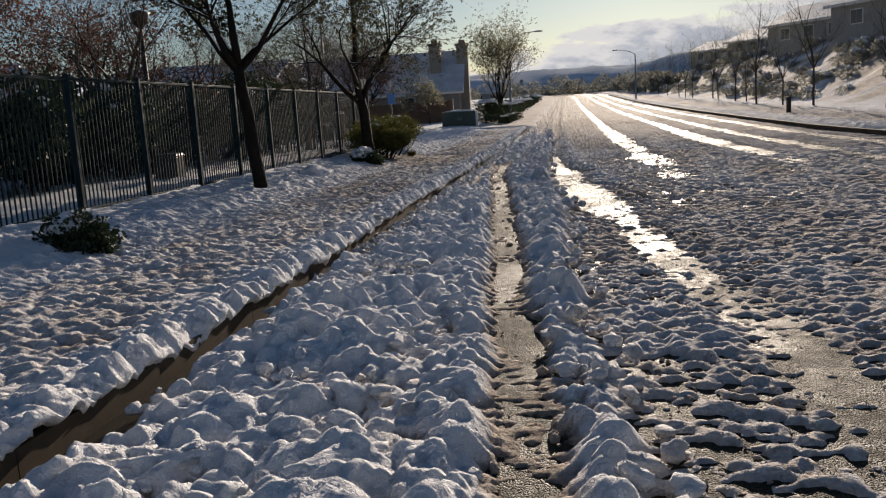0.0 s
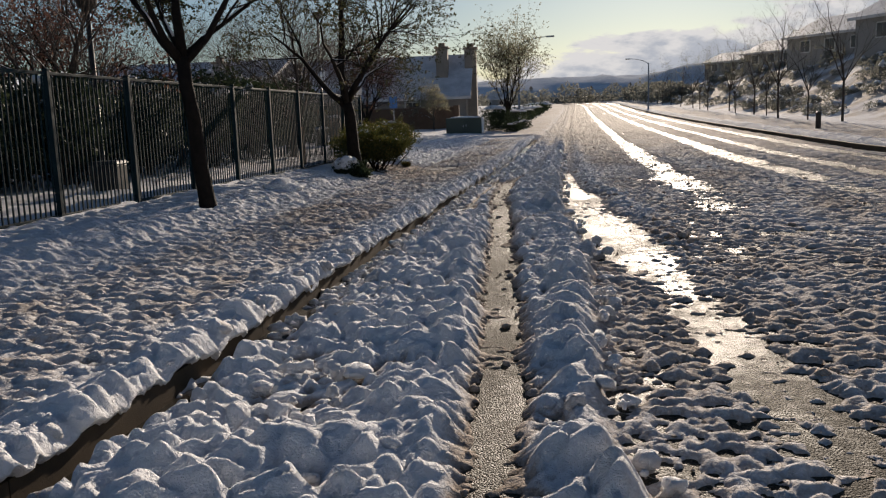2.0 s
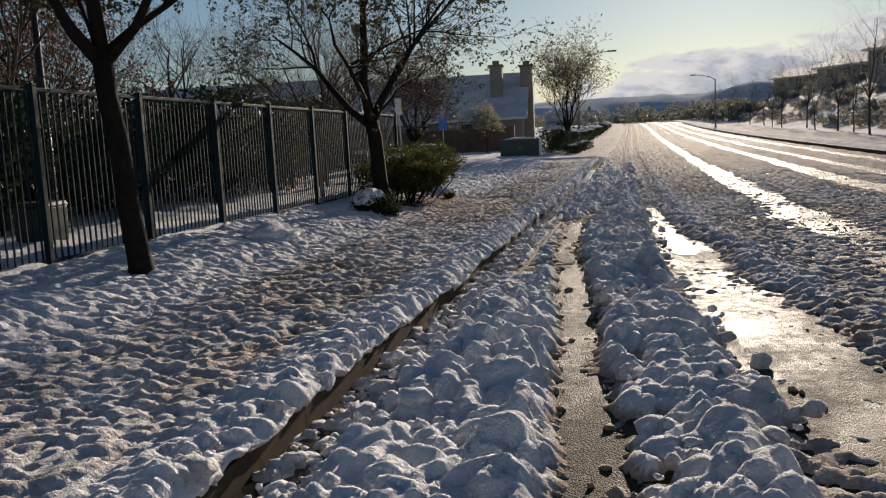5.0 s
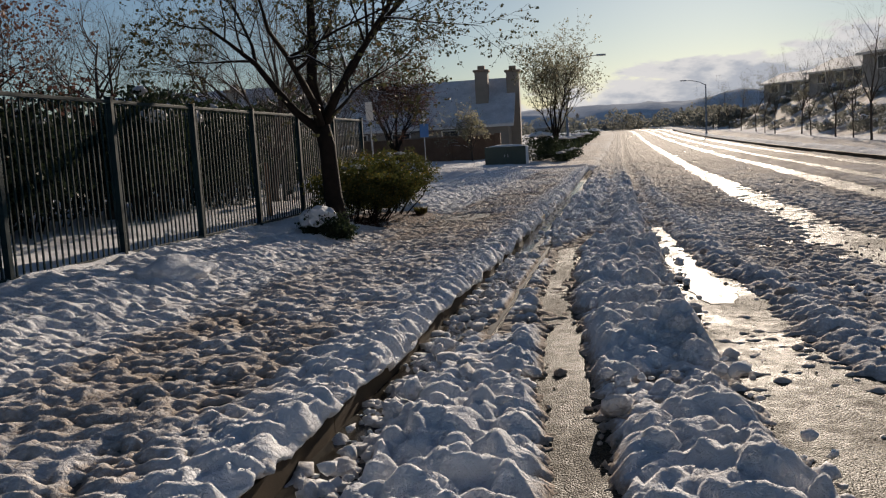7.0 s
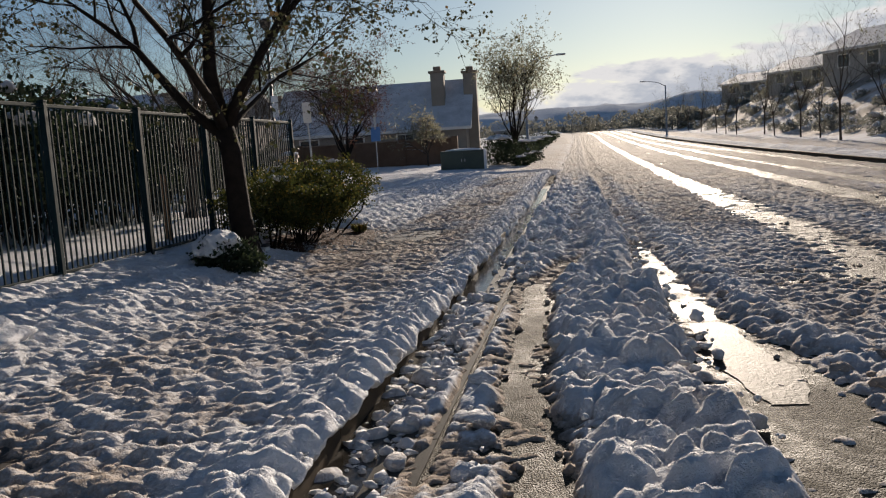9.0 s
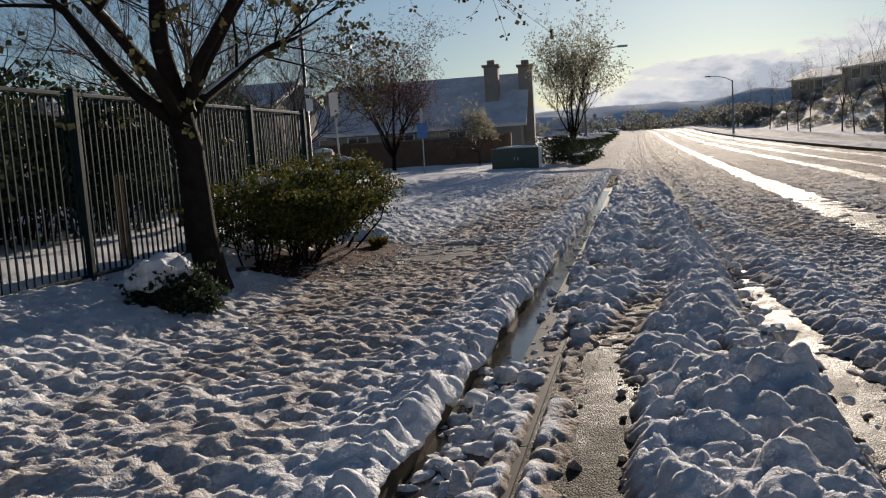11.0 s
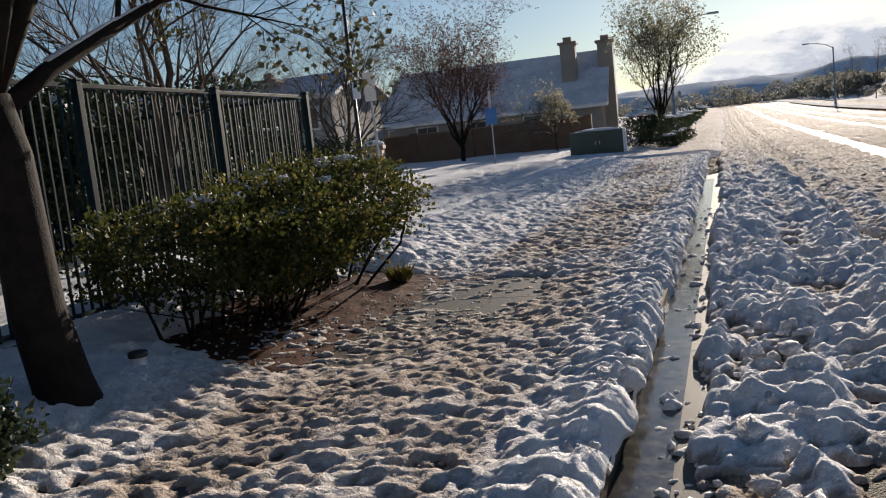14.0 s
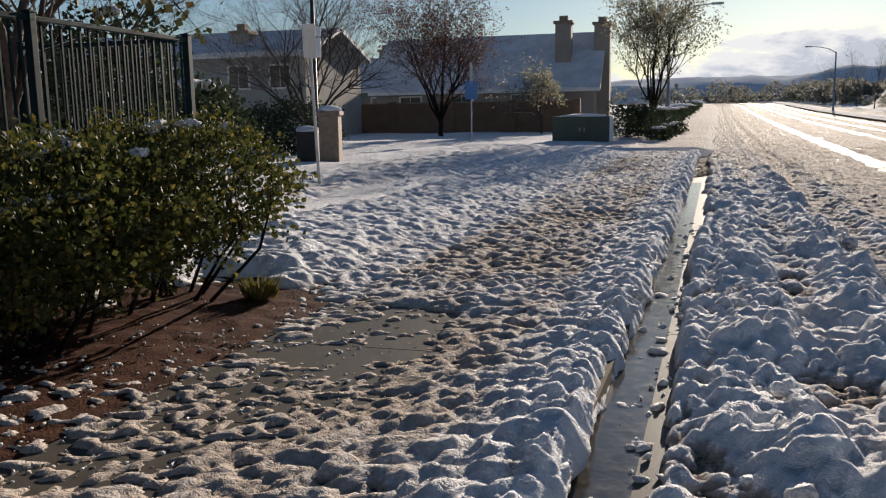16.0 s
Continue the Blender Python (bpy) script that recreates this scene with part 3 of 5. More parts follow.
def build_road_snow():
    u = steps((0.0, 3.8, 0.023, 0.027), (3.8, 7, 0.034, 0.06), (7, 13.2, 0.07, 0.12))
    y = steps((-10, 2.6, 0.3, 0.05), (2.6, 31, 0.024, 0.029), (31, 60, 0.03, 0.14), (60, 292, 0.16, 5))
    U, Y = np.meshgrid(u, y)
    X = kerb_x(Y) + U
    far = smooth01((Y - 34) / 25)
    wx, wy = crumple(X, Y, 121)
    l1, l2, l3 = lumps(wx, wy, 0.25, 131, 0.7), lumps(wx, wy * 1.1, 0.13, 141, 0.8), lumps(wx, wy * 1.1, 0.07, 151, 0.75)
    big = fbm(X * 1.3, Y * 1.0, 124)
    chop = 1 - np.abs(2 * fbm(wx * 6, wy * 8, 133, 3) - 1) * 2.2
    wet, ww, rut = wet_u(Y), wet_w(Y), rut_u(Y)
    zone = smooth01((zone_edge(Y) - U + 0.3 * (big - 0.5)) / 0.2)
    thick = -0.035 + (0.07 * l1 + 0.10 * l2) * (0.4 + 1.3 * big) + 0.07 * l3 + 0.022 * chop + 0.20 * (big - 0.45)
    bank = np.exp(-(((U - (rut + wet) / 2 - 0.05) / 0.42) ** 4))
    thick = thick + 0.05 * bank
    thin = smooth01((fbm(X * 0.9, Y * 0.35, 127) - 0.53) / 0.1) * (1 - bank) * smooth01((U - 0.9) / 0.5)
    thick = thick - 0.05 * thin
    rutm = np.exp(-(((U - rut + 0.10 * (fbm(Y * 1.2, Y * 0, 126) - 0.5)) / (0.21 - 0.06 * far)) ** 4)) * (1 - 0.65 * smooth01((Y - 24) / 4))
    tread = 0.004 * np.sin(Y * 2 * math.pi / 0.13) * np.exp(-(((U - rut) / 0.22) ** 2)) + 0.03 * l3 - 0.02
    tread = tread + 0.022 * smooth01((fbm(X * 2, Y * 0.8, 129) - 0.5) / 0.15)
    thick = thick * (1 - rutm) + rutm * (tread - 0.016)
    clear = smooth01((0.42 - U + 0.25 * (fbm(Y * 1.1, Y * 0, 128) - 0.5)) / 0.12) * smooth01((Y - 9) / 6)
    thick = thick * (1 - 0.62 * smooth01((0.9 - U) / 0.25) * smooth01((Y - 16) / 2) * (1 - smooth01((Y - 24.5) / 3)))
    lipped = np.exp(-(((U - 0.545) / 0.04) ** 4)) * smooth01((Y - 17.8) / 1.2) * (1 - 0.8 * smooth01((Y - 23) / 4))
    thick = thick * (1 - lipped) - 0.03 * lipped + 0.03 * lipped * l3
    clear = np.maximum(clear, smooth01((0.25 - U + 0.22 * (fbm(Y * 1.3, Y * 0, 123) - 0.5)) / 0.1) * 0.9)
    thick = thick - clear * (0.2 + 0.02 * smooth01((Y - 24) / 4))
    wide = 0.05 * far
    slush = -0.012 + 0.010 * l2 + 0.030 * l3 + 0.016 * chop + 0.11 * (fbm(X * 14, Y * 17, 134, 3) - 0.5) + 0.05 * (fbm(X * 0.8, Y * 0.5, 125) - 0.42) + 0.014 * l1
    slush = slush - 0.012 * smooth01((26 - Y) / 8) * smooth01((7.5 - U) / 2) * smooth01((fbm(X * 1.1, Y * 0.45, 168) - 0.36) / 0.2)
    slush = slush * (1 - far) + far * (-0.004 + 0.06 * l1 + 0.05 * l2 + 0.10 * (fbm(X * 1.6, Y * 0.5, 169) - 0.5))
    ridge = np.exp(-(((U - wet - ww - 0.32) / 0.24) ** 2)) * smooth01((Y - 13) / 5)
    slush = slush + ridge * (0.02 + 0.06 * l2 + 0.03 * l1)
    for c, w in TRACKS:
        cc = c + 0.2 * (fbm(Y * 0.12, Y * 0 + c, 160) - 0.5)
        slush = slush - (0.042 + 0.05 * far) * np.exp(-(((U - cc) / (w * (1 - 0.35 * far))) ** 4)) * smooth01((Y - 12) / 14)
    wetm = np.exp(-(((U - wet) / (ww + 0.02)) ** 4)) * (1 - smooth01((Y - 24) / 8))
    slush = slush - wetm * (0.62 + 0.38 * smooth01((Y - 11.5) / 3)) * (0.036 + 0.03 * fbm(X * 2, Y * 1, 161))
    t = zone * thick * (1 - 0.55 * far) + (1 - zone) * slush * (1 - 0.25 * far)
    t = np.where(U > 12.36, t + 0.2 * smooth01((U - 12.36) / 0.5) * (0.6 + 0.8 * fbm(X * 0.8, Y * 0.8, 165)), t)
    t = soften(soften(t))
    Z = land_z(np.maximum(U, 1e-4), Y) + np.where(t > 0, t, t - 0.015)
    dirt = zone * (0.05 + 0.3 * far + 0.7 * smooth01((0.06 - thick) / 0.06) + 0.2 * smooth01((U - rut) / 1.2) * fbm(X * 1.5, Y * 1.5, 163)) + (1 - zone) * (0.38 + 0.26 * far + 0.34 * (fbm(X * 0.9, Y * 0.4, 162) - 0.5) - 0.2 * np.clip(t, 0, 0.1) / 0.1)
    dirt = np.maximum(dirt, rutm * 0.45)
    dirt = np.where(U > 12.4, 0.12, dirt)
    tagged(new("snow", sheet("road_snow", U, Y, Z, M_SNOW, np.clip(dirt, 0, 0.9))), "churned snow and brown slush on the road", "snow", kind="stuff")


def ico(sub):
    bm = bmesh.new()
    bmesh.ops.create_icosphere(bm, subdivisions=sub, radius=1)
    bm.verts.index_update()
    v = np.array([list(p.co) for p in bm.verts])
    f = np.array([[p.index for p in q.verts] for q in bm.faces])
    bm.free()
    return v, f


def build_clods(name, label, places, dirt_lo, dirt_hi, seed, sub=2):
    """Loose clods joined in one mesh; places: rows of u, y, size, height."""
    rng = np.random.default_rng(seed)
    V, F = ico(sub)
    n = len(places)
    p = np.array(places)
    ang = rng.uniform(0, 6.28, n)
    s = np.stack([p[:, 2] * rng.uniform(0.75, 1.3, n), p[:, 2] * rng.uniform(0.6, 1.0, n), p[:, 2] * rng.uniform(0.45, 0.85, n)], 1)
    rough = np.ones((n, len(V)))
    for _ in range(4):
        way = rng.standard_normal((n, 3))
        rough += 0.2 * np.sin(np.einsum("nk,vk->nv", way, V) * 2.6 + rng.uniform(0, 6.28, (n, 1)))
    rough = rough[..., None]
    v = V[None] * rough * s[:, None, :]
    c, q = np.cos(ang)[:, None], np.sin(ang)[:, None]
    x, yy = v[..., 0] * c - v[..., 1] * q, v[..., 0] * q + v[..., 1] * c
    z = land_z(np.where(p[:, 0] < 0, p[:, 0], np.maximum(p[:, 0], 1e-4)), p[:, 1])
    co = np.stack([x + (kerb_x(p[:, 1]) + p[:, 0])[:, None], yy + p[:, 1][:, None], v[..., 2] + (z + p[:, 3])[:, None]], -1).reshape(-1, 3)
    faces = (F[None] + (np.arange(n) * len(V))[:, None, None]).reshape(-1, 3)
    me = bpy.data.meshes.new(name)
    me.vertices.add(len(co))
    me.vertices.foreach_set("co", co.astype(np.float32).ravel())
    me.loops.add(faces.size)
    me.loops.foreach_set("vertex_index", faces.astype(np.int32).ravel())
    me.polygons.add(len(faces))
    me.polygons.foreach_set("loop_start", np.arange(0, faces.size, 3, dtype=np.int32))
    me.polygons.foreach_set("use_smooth", np.ones(len(faces), bool))
    me.materials.append(M_SNOW)
    d = np.repeat(rng.uniform(dirt_lo, dirt_hi, n), len(V)).astype(np.float32)
    me.attributes.new("dirt", "FLOAT", "POINT").data.foreach_set("value", d)
    me.update()
    tagged(new(name, me), label, "snow", kind="stuff")


def scatter_clods():
    rng = random.Random(4)
    white, brown = [], []
    for _ in range(2600):
        y = 2.8 + 34 * rng.random() ** 1.2
        lo, hi = 0.12, float(zone_edge(y)) + 0.12
        u = rng.uniform(lo, hi)
        if abs(u - float(rut_u(y))) < 0.24 or (18 < y < 25 and abs(u - 0.545) < 0.12) or (u < 0.45 and y > 20 and rng.random() < 0.6):
            continue
        white.append((u, y, (0.02 + 0.065 * rng.random() ** 2.2) * (0.5 if u < 0.55 and y > 18 else 1), rng.uniform(0.02, 0.11) * (0.2 if u < 0.55 and y > 18 else 1)))
    for _ in range(420):
        y = 2.8 + 33 * rng.random()
        white.append((-0.02 - 0.2 * rng.random(), y, 0.03 + 0.06 * rng.random() ** 2, 0.05 + 0.03 * rng.random()))
    for _ in range(2400):
        y = 2.8 + 42 * rng.random() ** 1.3
        w = float(wet_u(y)) + float(wet_w(y))
        u = w + 0.1 + 5.5 * rng.random() ** 1.5
        if any(abs(u - c) < k for c, k in TRACKS) and y > 12 and rng.random() < 0.85:
            continue
        brown.append((u, y, 0.012 + 0.045 * rng.random() ** 3.2, 0.008))
    for _ in range(3000):
        y = 2.8 + 22 * rng.random() ** 1.2
        u = float(zone_edge(y)) - 0.05 + 5.0 * rng.random() ** 1.2
        if abs(u - float(wet_u(y))) < float(wet_w(y)) + 0.05 and rng.random() < 0.96:
            continue
        brown.append((u, y, 0.008 + 0.022 * rng.random() ** 2, 0.008))
    for _ in range(70):
        y = 3 + 26 * rng.random()
        brown.append((float(rut_u(y)) + rng.uniform(-0.2, 0.2), y, 0.01 + 0.035 * rng.random() ** 2, 0.008))
    for _ in range(300):
        y = 14 + 28 * rng.random()
        brown.append((float(wet_u(y)) + float(wet_w(y)) + rng.uniform(0.12, 0.5), y, 0.025 + 0.06 * rng.random() ** 2, 0.03))
    for _ in range(420):
        y = 3 + 24 * rng.random()
        side = rng.choice((-1, 1))
        brown.append((float(rut_u(y)) + side * rng.uniform(0.12, 0.24), y, 0.012 + 0.03 * rng.random() ** 2, 0.012))
    for _ in range(350):
        y = 14 + 24 * rng.random()
        white.append((rng.uniform(0.05, 0.45), y, 0.015 + 0.04 * rng.random() ** 2, 0.0))
    for _ in range(900):
        y = 11 + 13 * rng.random()
        white.append((rng.uniform(0.02, 0.42), y, 0.02 + 0.065 * rng.random() ** 1.8, rng.uniform(-0.01, 0.02)))
    crumbs = []
    for _ in range(900):
        x, y = rng.gauss(-4.0, 1.0), rng.gauss(28.9, 1.2)
        if bare_patch(np.array(x), np.array(y)) > 0.3:
            crumbs.append((x - float(kerb_x(y)), y, 0.005 + 0.014 * rng.random() ** 2, 0.002))
    build_clods("snow_crumbs", "scattered crumbs of melting snow on the mulch", crumbs, 0.1, 0.4, 9, 1)
    near = [p for p in white if p[1] < 14 or p[2] > 0.05]
    build_clods("snow_clods", "loose clods of white snow thrown up beside the rut", near, 0.02, 0.22, 5)
    build_clods("snow_clods", "small loose clods of white snow beside the gutter", [p for p in white if p not in near], 0.02, 0.22, 7, 1)
    near = [p for p in brown if p[2] > 0.045]
    build_clods("slush_clods", "large loose brown clods of slush on the road", near, 0.4, 0.65, 6)
    build_clods("slush_clods", "small brown crumbs of slush on the road", [p for p in brown if p not in near], 0.45, 0.7, 8, 1)


def build_water():
    u, y = steps((0.003, 0.46, 0.05, 0.05)), steps((-4, 45, 0.3, 0.3))
    U, Y = np.meshgrid(u, y)
    Z = land_z(np.full_like(U, 0.01), Y) + 0.032
    tagged(new("water", sheet("water", U, Y, Z, M_WATER)), "shallow dark meltwater running in the gutter", "water", kind="structure")


def build_puddles():
    """Standing meltwater on the road between snow banks."""
    rng = random.Random(12)
    for y0, y1, w in ((19.6, 21.9, 0.25),):
        n, g = 48, Geo()
        side = []
        for k in range(n + 1):
            y = y0 + (y1 - y0) * k / n
            taper = math.sin(math.pi * min(max(k / n, 0.03), 0.97)) ** 0.3
            c = float(wet_u(y)) - 0.02
            for sgn in (-1, 1):
                u = c + sgn * w * taper * (0.9 + 0.5 * noise.noise(Vector((y * 2.3, sgn * 5.0, 1.7))) + 0.12 * noise.noise(Vector((y * 7.0, sgn * 3.0, 4.1))))
                side.append((float(kerb_x(y)) + u, y, float(land_z(np.array(c), np.array(y))) + 0.006))
        g.v = [Vector(p) for p in side]
        g.f = [[2 * k, 2 * k + 1, 2 * k + 3, 2 * k + 2] for k in range(n)]
        tagged(new("puddle", g.mesh("puddle", M_PUDDLE, True)), "shallow puddle of meltwater on the asphalt", "puddle", kind="structure")


build_puddles()
build_ground()
build_road()
build_water()
build_paving()
build_far_kerb()
build_verge_snow()
build_corner_snow()
build_road_snow()
scatter_clods()


# ---------- plants ----------
def leaf_shape(g, p, d, size, rng, broad=0.5):
    """A leaf of two folded halves, pointing along d."""
    d = d.normalized()
    side = d.cross(Vector((rng.uniform(-1, 1), rng.uniform(-1, 1), rng.uniform(-1, 1))))
    if side.length < 1e-3:
        return
    side = side.normalized() * size * broad
    up = d.cross(side).normalized() * size * 0.12
    n = len(g.v)
    g.v += [p, p + d * size * 0.5 + side + up, p + d * size, p + d * size * 0.5 - side + up]
    g.f += [[n, n + 1, n + 2], [n, n + 2, n + 3]]


def grow(rng, base, lean, trunk_r, fork, height, spread, limbs=5, depth=3, leaf=0.07, leaves=3, droop=0.0, broad=0.45, upright=0.5, twigs=5):
    """Tapered trunk, limbs, branches and twigs; leaves at the twigs. Returns wood, leaves and snow-lines on the limbs."""
    wood, leaf_g, snow = Geo(), Geo(), []
    base = Vector(base)
    top = base + Vector((lean[0], lean[1], fork))
    pts = [base - Vector((0, 0, 0.15)), base, base.lerp(top, 0.1)] + [base.lerp(top, k) + Vector((rng.gauss(0, 0.018), rng.gauss(0, 0.018), 0)) for k in (0.35, 0.6, 0.82)] + [top]
    wood.tube(pts, [trunk_r * 1.55, trunk_r * 1.3, trunk_r * 1.05, trunk_r * 0.97, trunk_r * 0.9, trunk_r * 0.88, trunk_r * 0.85], 12)

    def limb(p, d, length, r, level):
        n = (5, 5, 3, 2, 2)[min(level, 4)]
        pts, q, dd = [p], p.copy(), d.normalized()
        for i in range(n):
            dd = (dd + Vector((rng.gauss(0, 0.16), rng.gauss(0, 0.16), rng.gauss(0, 0.10) + (0.10 * upright - droop * (i / n)) * (1 if level else 0.6)))).normalized()
            q = q + dd * length / n
            pts.append(q.copy())
        radii = [max(r * (1 - 0.8 * i / n), 0.0022) for i in range(n + 1)]
        wood.tube(pts, radii, (9, 6, 4, 3, 3)[min(level, 4)], level < 2)
        if level < 2 and rng.random() < 0.8:
            a = 1 if level == 0 else 0
            flat = [(pts[i] + Vector((0, 0, radii[i] * 0.75))) for i in range(a, n)]
            if abs((flat[-1] - flat[0]).normalized().z) < 0.86:
                snow.append(Geo().tube(flat, [radii[i] * rng.uniform(0.35, 0.75) for i in range(a, n)], 5))
        if level >= depth:
            for i in range(1, n + 1):
                for _ in range(leaves * 2 if i > 1 else leaves):
                    if rng.random() < 0.75:
                        v = Vector((rng.gauss(0, 1), rng.gauss(0, 1), rng.gauss(-0.5, 0.7)))
                        leaf_shape(leaf_g, pts[i] + v.normalized() * rng.uniform(0, leaf * 0.9), v, leaf * rng.uniform(0.6, 1.25), rng, broad)
            return
        kids = limbs if level == 0 else twigs
        for k in range(kids):
            f = rng.uniform(0.35, 1.0) if level == 0 else rng.uniform(0.2, 1.0)
            i = min(int(f * n), n - 1)
            at = pts[i].lerp(pts[i + 1], f * n - i)
            d0 = (pts[i + 1] - pts[i]).normalized()
            side = d0.cross(Vector((rng.gauss(0, 1), rng.gauss(0, 1), rng.gauss(0, 1)))).normalized()
            limb(at, d0 * rng.uniform(0.6, 1.1) + side * rng.uniform(0.5, 1.0) + Vector((0, 0, 0.12 * upright)), length * rng.uniform(0.42, 0.68), radii[i] * rng.uniform(0.45, 0.65), level + 1)

    turn = rng.uniform(0, 6.28)
    for k in range(limbs):
        w = turn + 2 * math.pi * k / limbs + rng.gauss(0, 0.25)
        steep = rng.uniform(0.75, 1.5)
        d = Vector((math.cos(w), math.sin(w), steep * (height - fork) / max(spread, 0.3) * (0.4 + 0.4 * upright)))
        start = top - Vector((0, 0, rng.uniform(0, 0.3) * fork * 0.25))
        limb(start, d, math.hypot(spread, height - fork) * rng.uniform(0.45, 0.68), trunk_r * rng.uniform(0.4, 0.58), 0)
    limb(top, Vector((lean[0] * 0.3 + rng.gauss(0, 0.1), lean[1] * 0.3 + rng.gauss(0, 0.1), 1)), (height - fork) * 0.85, trunk_r * 0.7, 0)
    return wood, leaf_g, snow


def tree(at, label, rng_seed, lean=(0, 0), trunk_r=0.15, fork=2.0, height=6.0, spread=2.5, leaf_mat=None, bark=None, snowy=False, group="", **kw):
    rng = random.Random(rng_seed)
    wood, leaf_g, snow = grow(rng, (0, 0, 0), lean, trunk_r, fork, height, spread, **kw)
    ob = thing("tree", at, label, "tree", group)
    part("trunk", wood.mesh("trunk", bark or M_BARK, True), ob)
    if leaf_mat and leaf_g.f:
        part("crown", leaf_g.mesh("crown", leaf_mat), ob)
    if snowy:
        for g in snow:
            part("snow", g.mesh("limb_snow", M_SNOW, True), ob, "thin snow lying along a limb")
    return ob


def shrub(at, label, seed, lobes, leaf_mat, count, leaf=0.05, stems=8, caps=0, group="", name="shrub", cover=0.5, category="shrub", near=False):
    """lobes: rows of centre and half-sizes of the leafy masses."""
    rng = random.Random(seed)
    ob = thing(name, at, label, category, group)
    fol, wood, canes, caps_made = Geo(), Geo(), [], []
    vol = [math.sqrt(a * b * c) for _, (a, b, c) in lobes]
    for (c, s), w in zip(lobes, vol):
        c, s = Vector(c), Vector(s)
        for _ in range(int(count * w / sum(vol))):
            d = Vector((rng.gauss(0, 1), rng.gauss(0, 1), rng.gauss(0, 1))).normalized()
            k = rng.uniform(0.55, 1.0) ** 0.5 * (1 + 0.5 * noise.noise(d * 2.3 + c * 3) + 0.32 * noise.noise(d * 6 + c))
            p = c + Vector((d.x * s.x, d.y * s.y, d.z * s.z)) * k
            v = d * 0.7 + Vector((rng.gauss(0, 0.7), rng.gauss(0, 0.7), rng.gauss(0.2, 0.6)))
            leaf_shape(fol, p, v, leaf * rng.uniform(0.6, 1.35), rng, 0.42)
        for _ in range(stems):
            d = Vector((rng.gauss(0, 0.5) * s.x, rng.gauss(0, 0.5) * s.y, 0))
            foot = Vector((c.x * 0.6 + d.x * 0.35, c.y + d.y * 0.5, -0.06))
            end = c + Vector((d.x * 0.85, d.y * 0.85, s.z * rng.uniform(-0.3, 0.5)))
            mid = foot.lerp(end, 0.4) + Vector((rng.gauss(0, 0.09), rng.gauss(0, 0.09), 0))
            m2 = foot.lerp(end, 0.7) + Vector((rng.gauss(0, 0.08), rng.gauss(0, 0.08), 0))
            wood = Geo() if near else wood
            if near:
                canes.append(wood)
            wood.tube([foot, mid, m2, end], [0.018, 0.013, 0.009, 0.004], 5)
            for _ in range(2):
                tip = mid + Vector((rng.gauss(0, 0.2), rng.gauss(0, 0.2), rng.uniform(0.1, 0.4)))
                wood.tube([mid, mid.lerp(tip, 0.5) + Vector((rng.gauss(0, 0.03), rng.gauss(0, 0.03), 0)), tip], [0.009, 0.006, 0.003], 4)
        for _ in range(caps):
            w = rng.uniform(0, 6.28)
            k = rng.uniform(0, 0.75)
            p = c + Vector((math.cos(w) * s.x * k, math.sin(w) * s.y * k, s.z * (1 - k * k * 0.5) * 0.95))
            q = rng.uniform(0.3, 1.0) * cover * min(s.x, s.y)
            caps_made.append(Geo().blob(p, (q, q * 0.8, q * 0.6), rng, 3 if near else 2, 0.9))
    for g in canes or [wood]:
        if g.f:
            part("stem" if near else "branching", g.mesh("stem", M_BARK, True), ob)
    part("foliage", fol.mesh("foliage", leaf_mat), ob)
    for g in caps_made:
        part("snow_cap", g.mesh("snow_cap", M_SNOW, True), ob, "melting snow lying on the leaves")
    return ob


def gz(x, y):
    return float(land_z(np.array(x - float(kerb_x(y))), np.array(y)))


# street trees on the verge
tree((-5.6, 17.5, gz(-5.6, 17.5)), "street tree with dark bark and sparse olive leaves", 11, (-0.24, 0.0), 0.13, 2.55, 6.4, 3.0, M_LEAF, snowy=True, limbs=5, depth=3, leaf=0.055, leaves=6, droop=0.02, twigs=8, group="street trees on the verge")
tree((-5.02, 26.65, gz(-5.02, 26.65)), "leaning street tree with dark bark and olive brown leaves", 27, (-0.20, -0.05), 0.17, 1.95, 6.6, 3.2, M_LEAF, snowy=True, limbs=5, depth=3, leaf=0.056, leaves=4, droop=0.02, twigs=8, group="street trees on the verge")
# inside the fence
tree((-8.7, 33.2, 0.0), "bare spreading tree with snow on its limbs behind the fence", 5, (0.1, 0.2), 0.11, 1.1, 5.6, 3.4, M_RED, M_TWIG, True, limbs=7, depth=3, leaves=0, upright=0.7, twigs=7)
for k, (x, y, h, w, bare) in enumerate(((-12.6, 25.5, 5.2, 2.6, 0), (-12.0, 39.0, 5.8, 3.0, 1), (-15.5, 20.5, 6.2, 3.0, 0), (-10.6, 21.8, 5.2, 2.4, 1), (-17.0, 33.0, 6.2, 3.0, 0), (-14.2, 15.2, 5.6, 2.8, 0), (-11.2, 29.5, 4.8, 2.4, 1), (-17.5, 26.5, 6.4, 3.0, 0))):
    label = "bare tree with pale twigs behind the fence" if bare else "russet leaved tree behind the fence"
    tree((x, y, 0.0), label, 60 + k, (0.1, 0.1), 0.11, 1.3, h, w, M_TAN if bare else M_RED, M_TWIG if bare else M_BARK, bool(bare), limbs=6, depth=3, leaf=0.085, leaves=0 if bare else 2, twigs=5, upright=0.6)
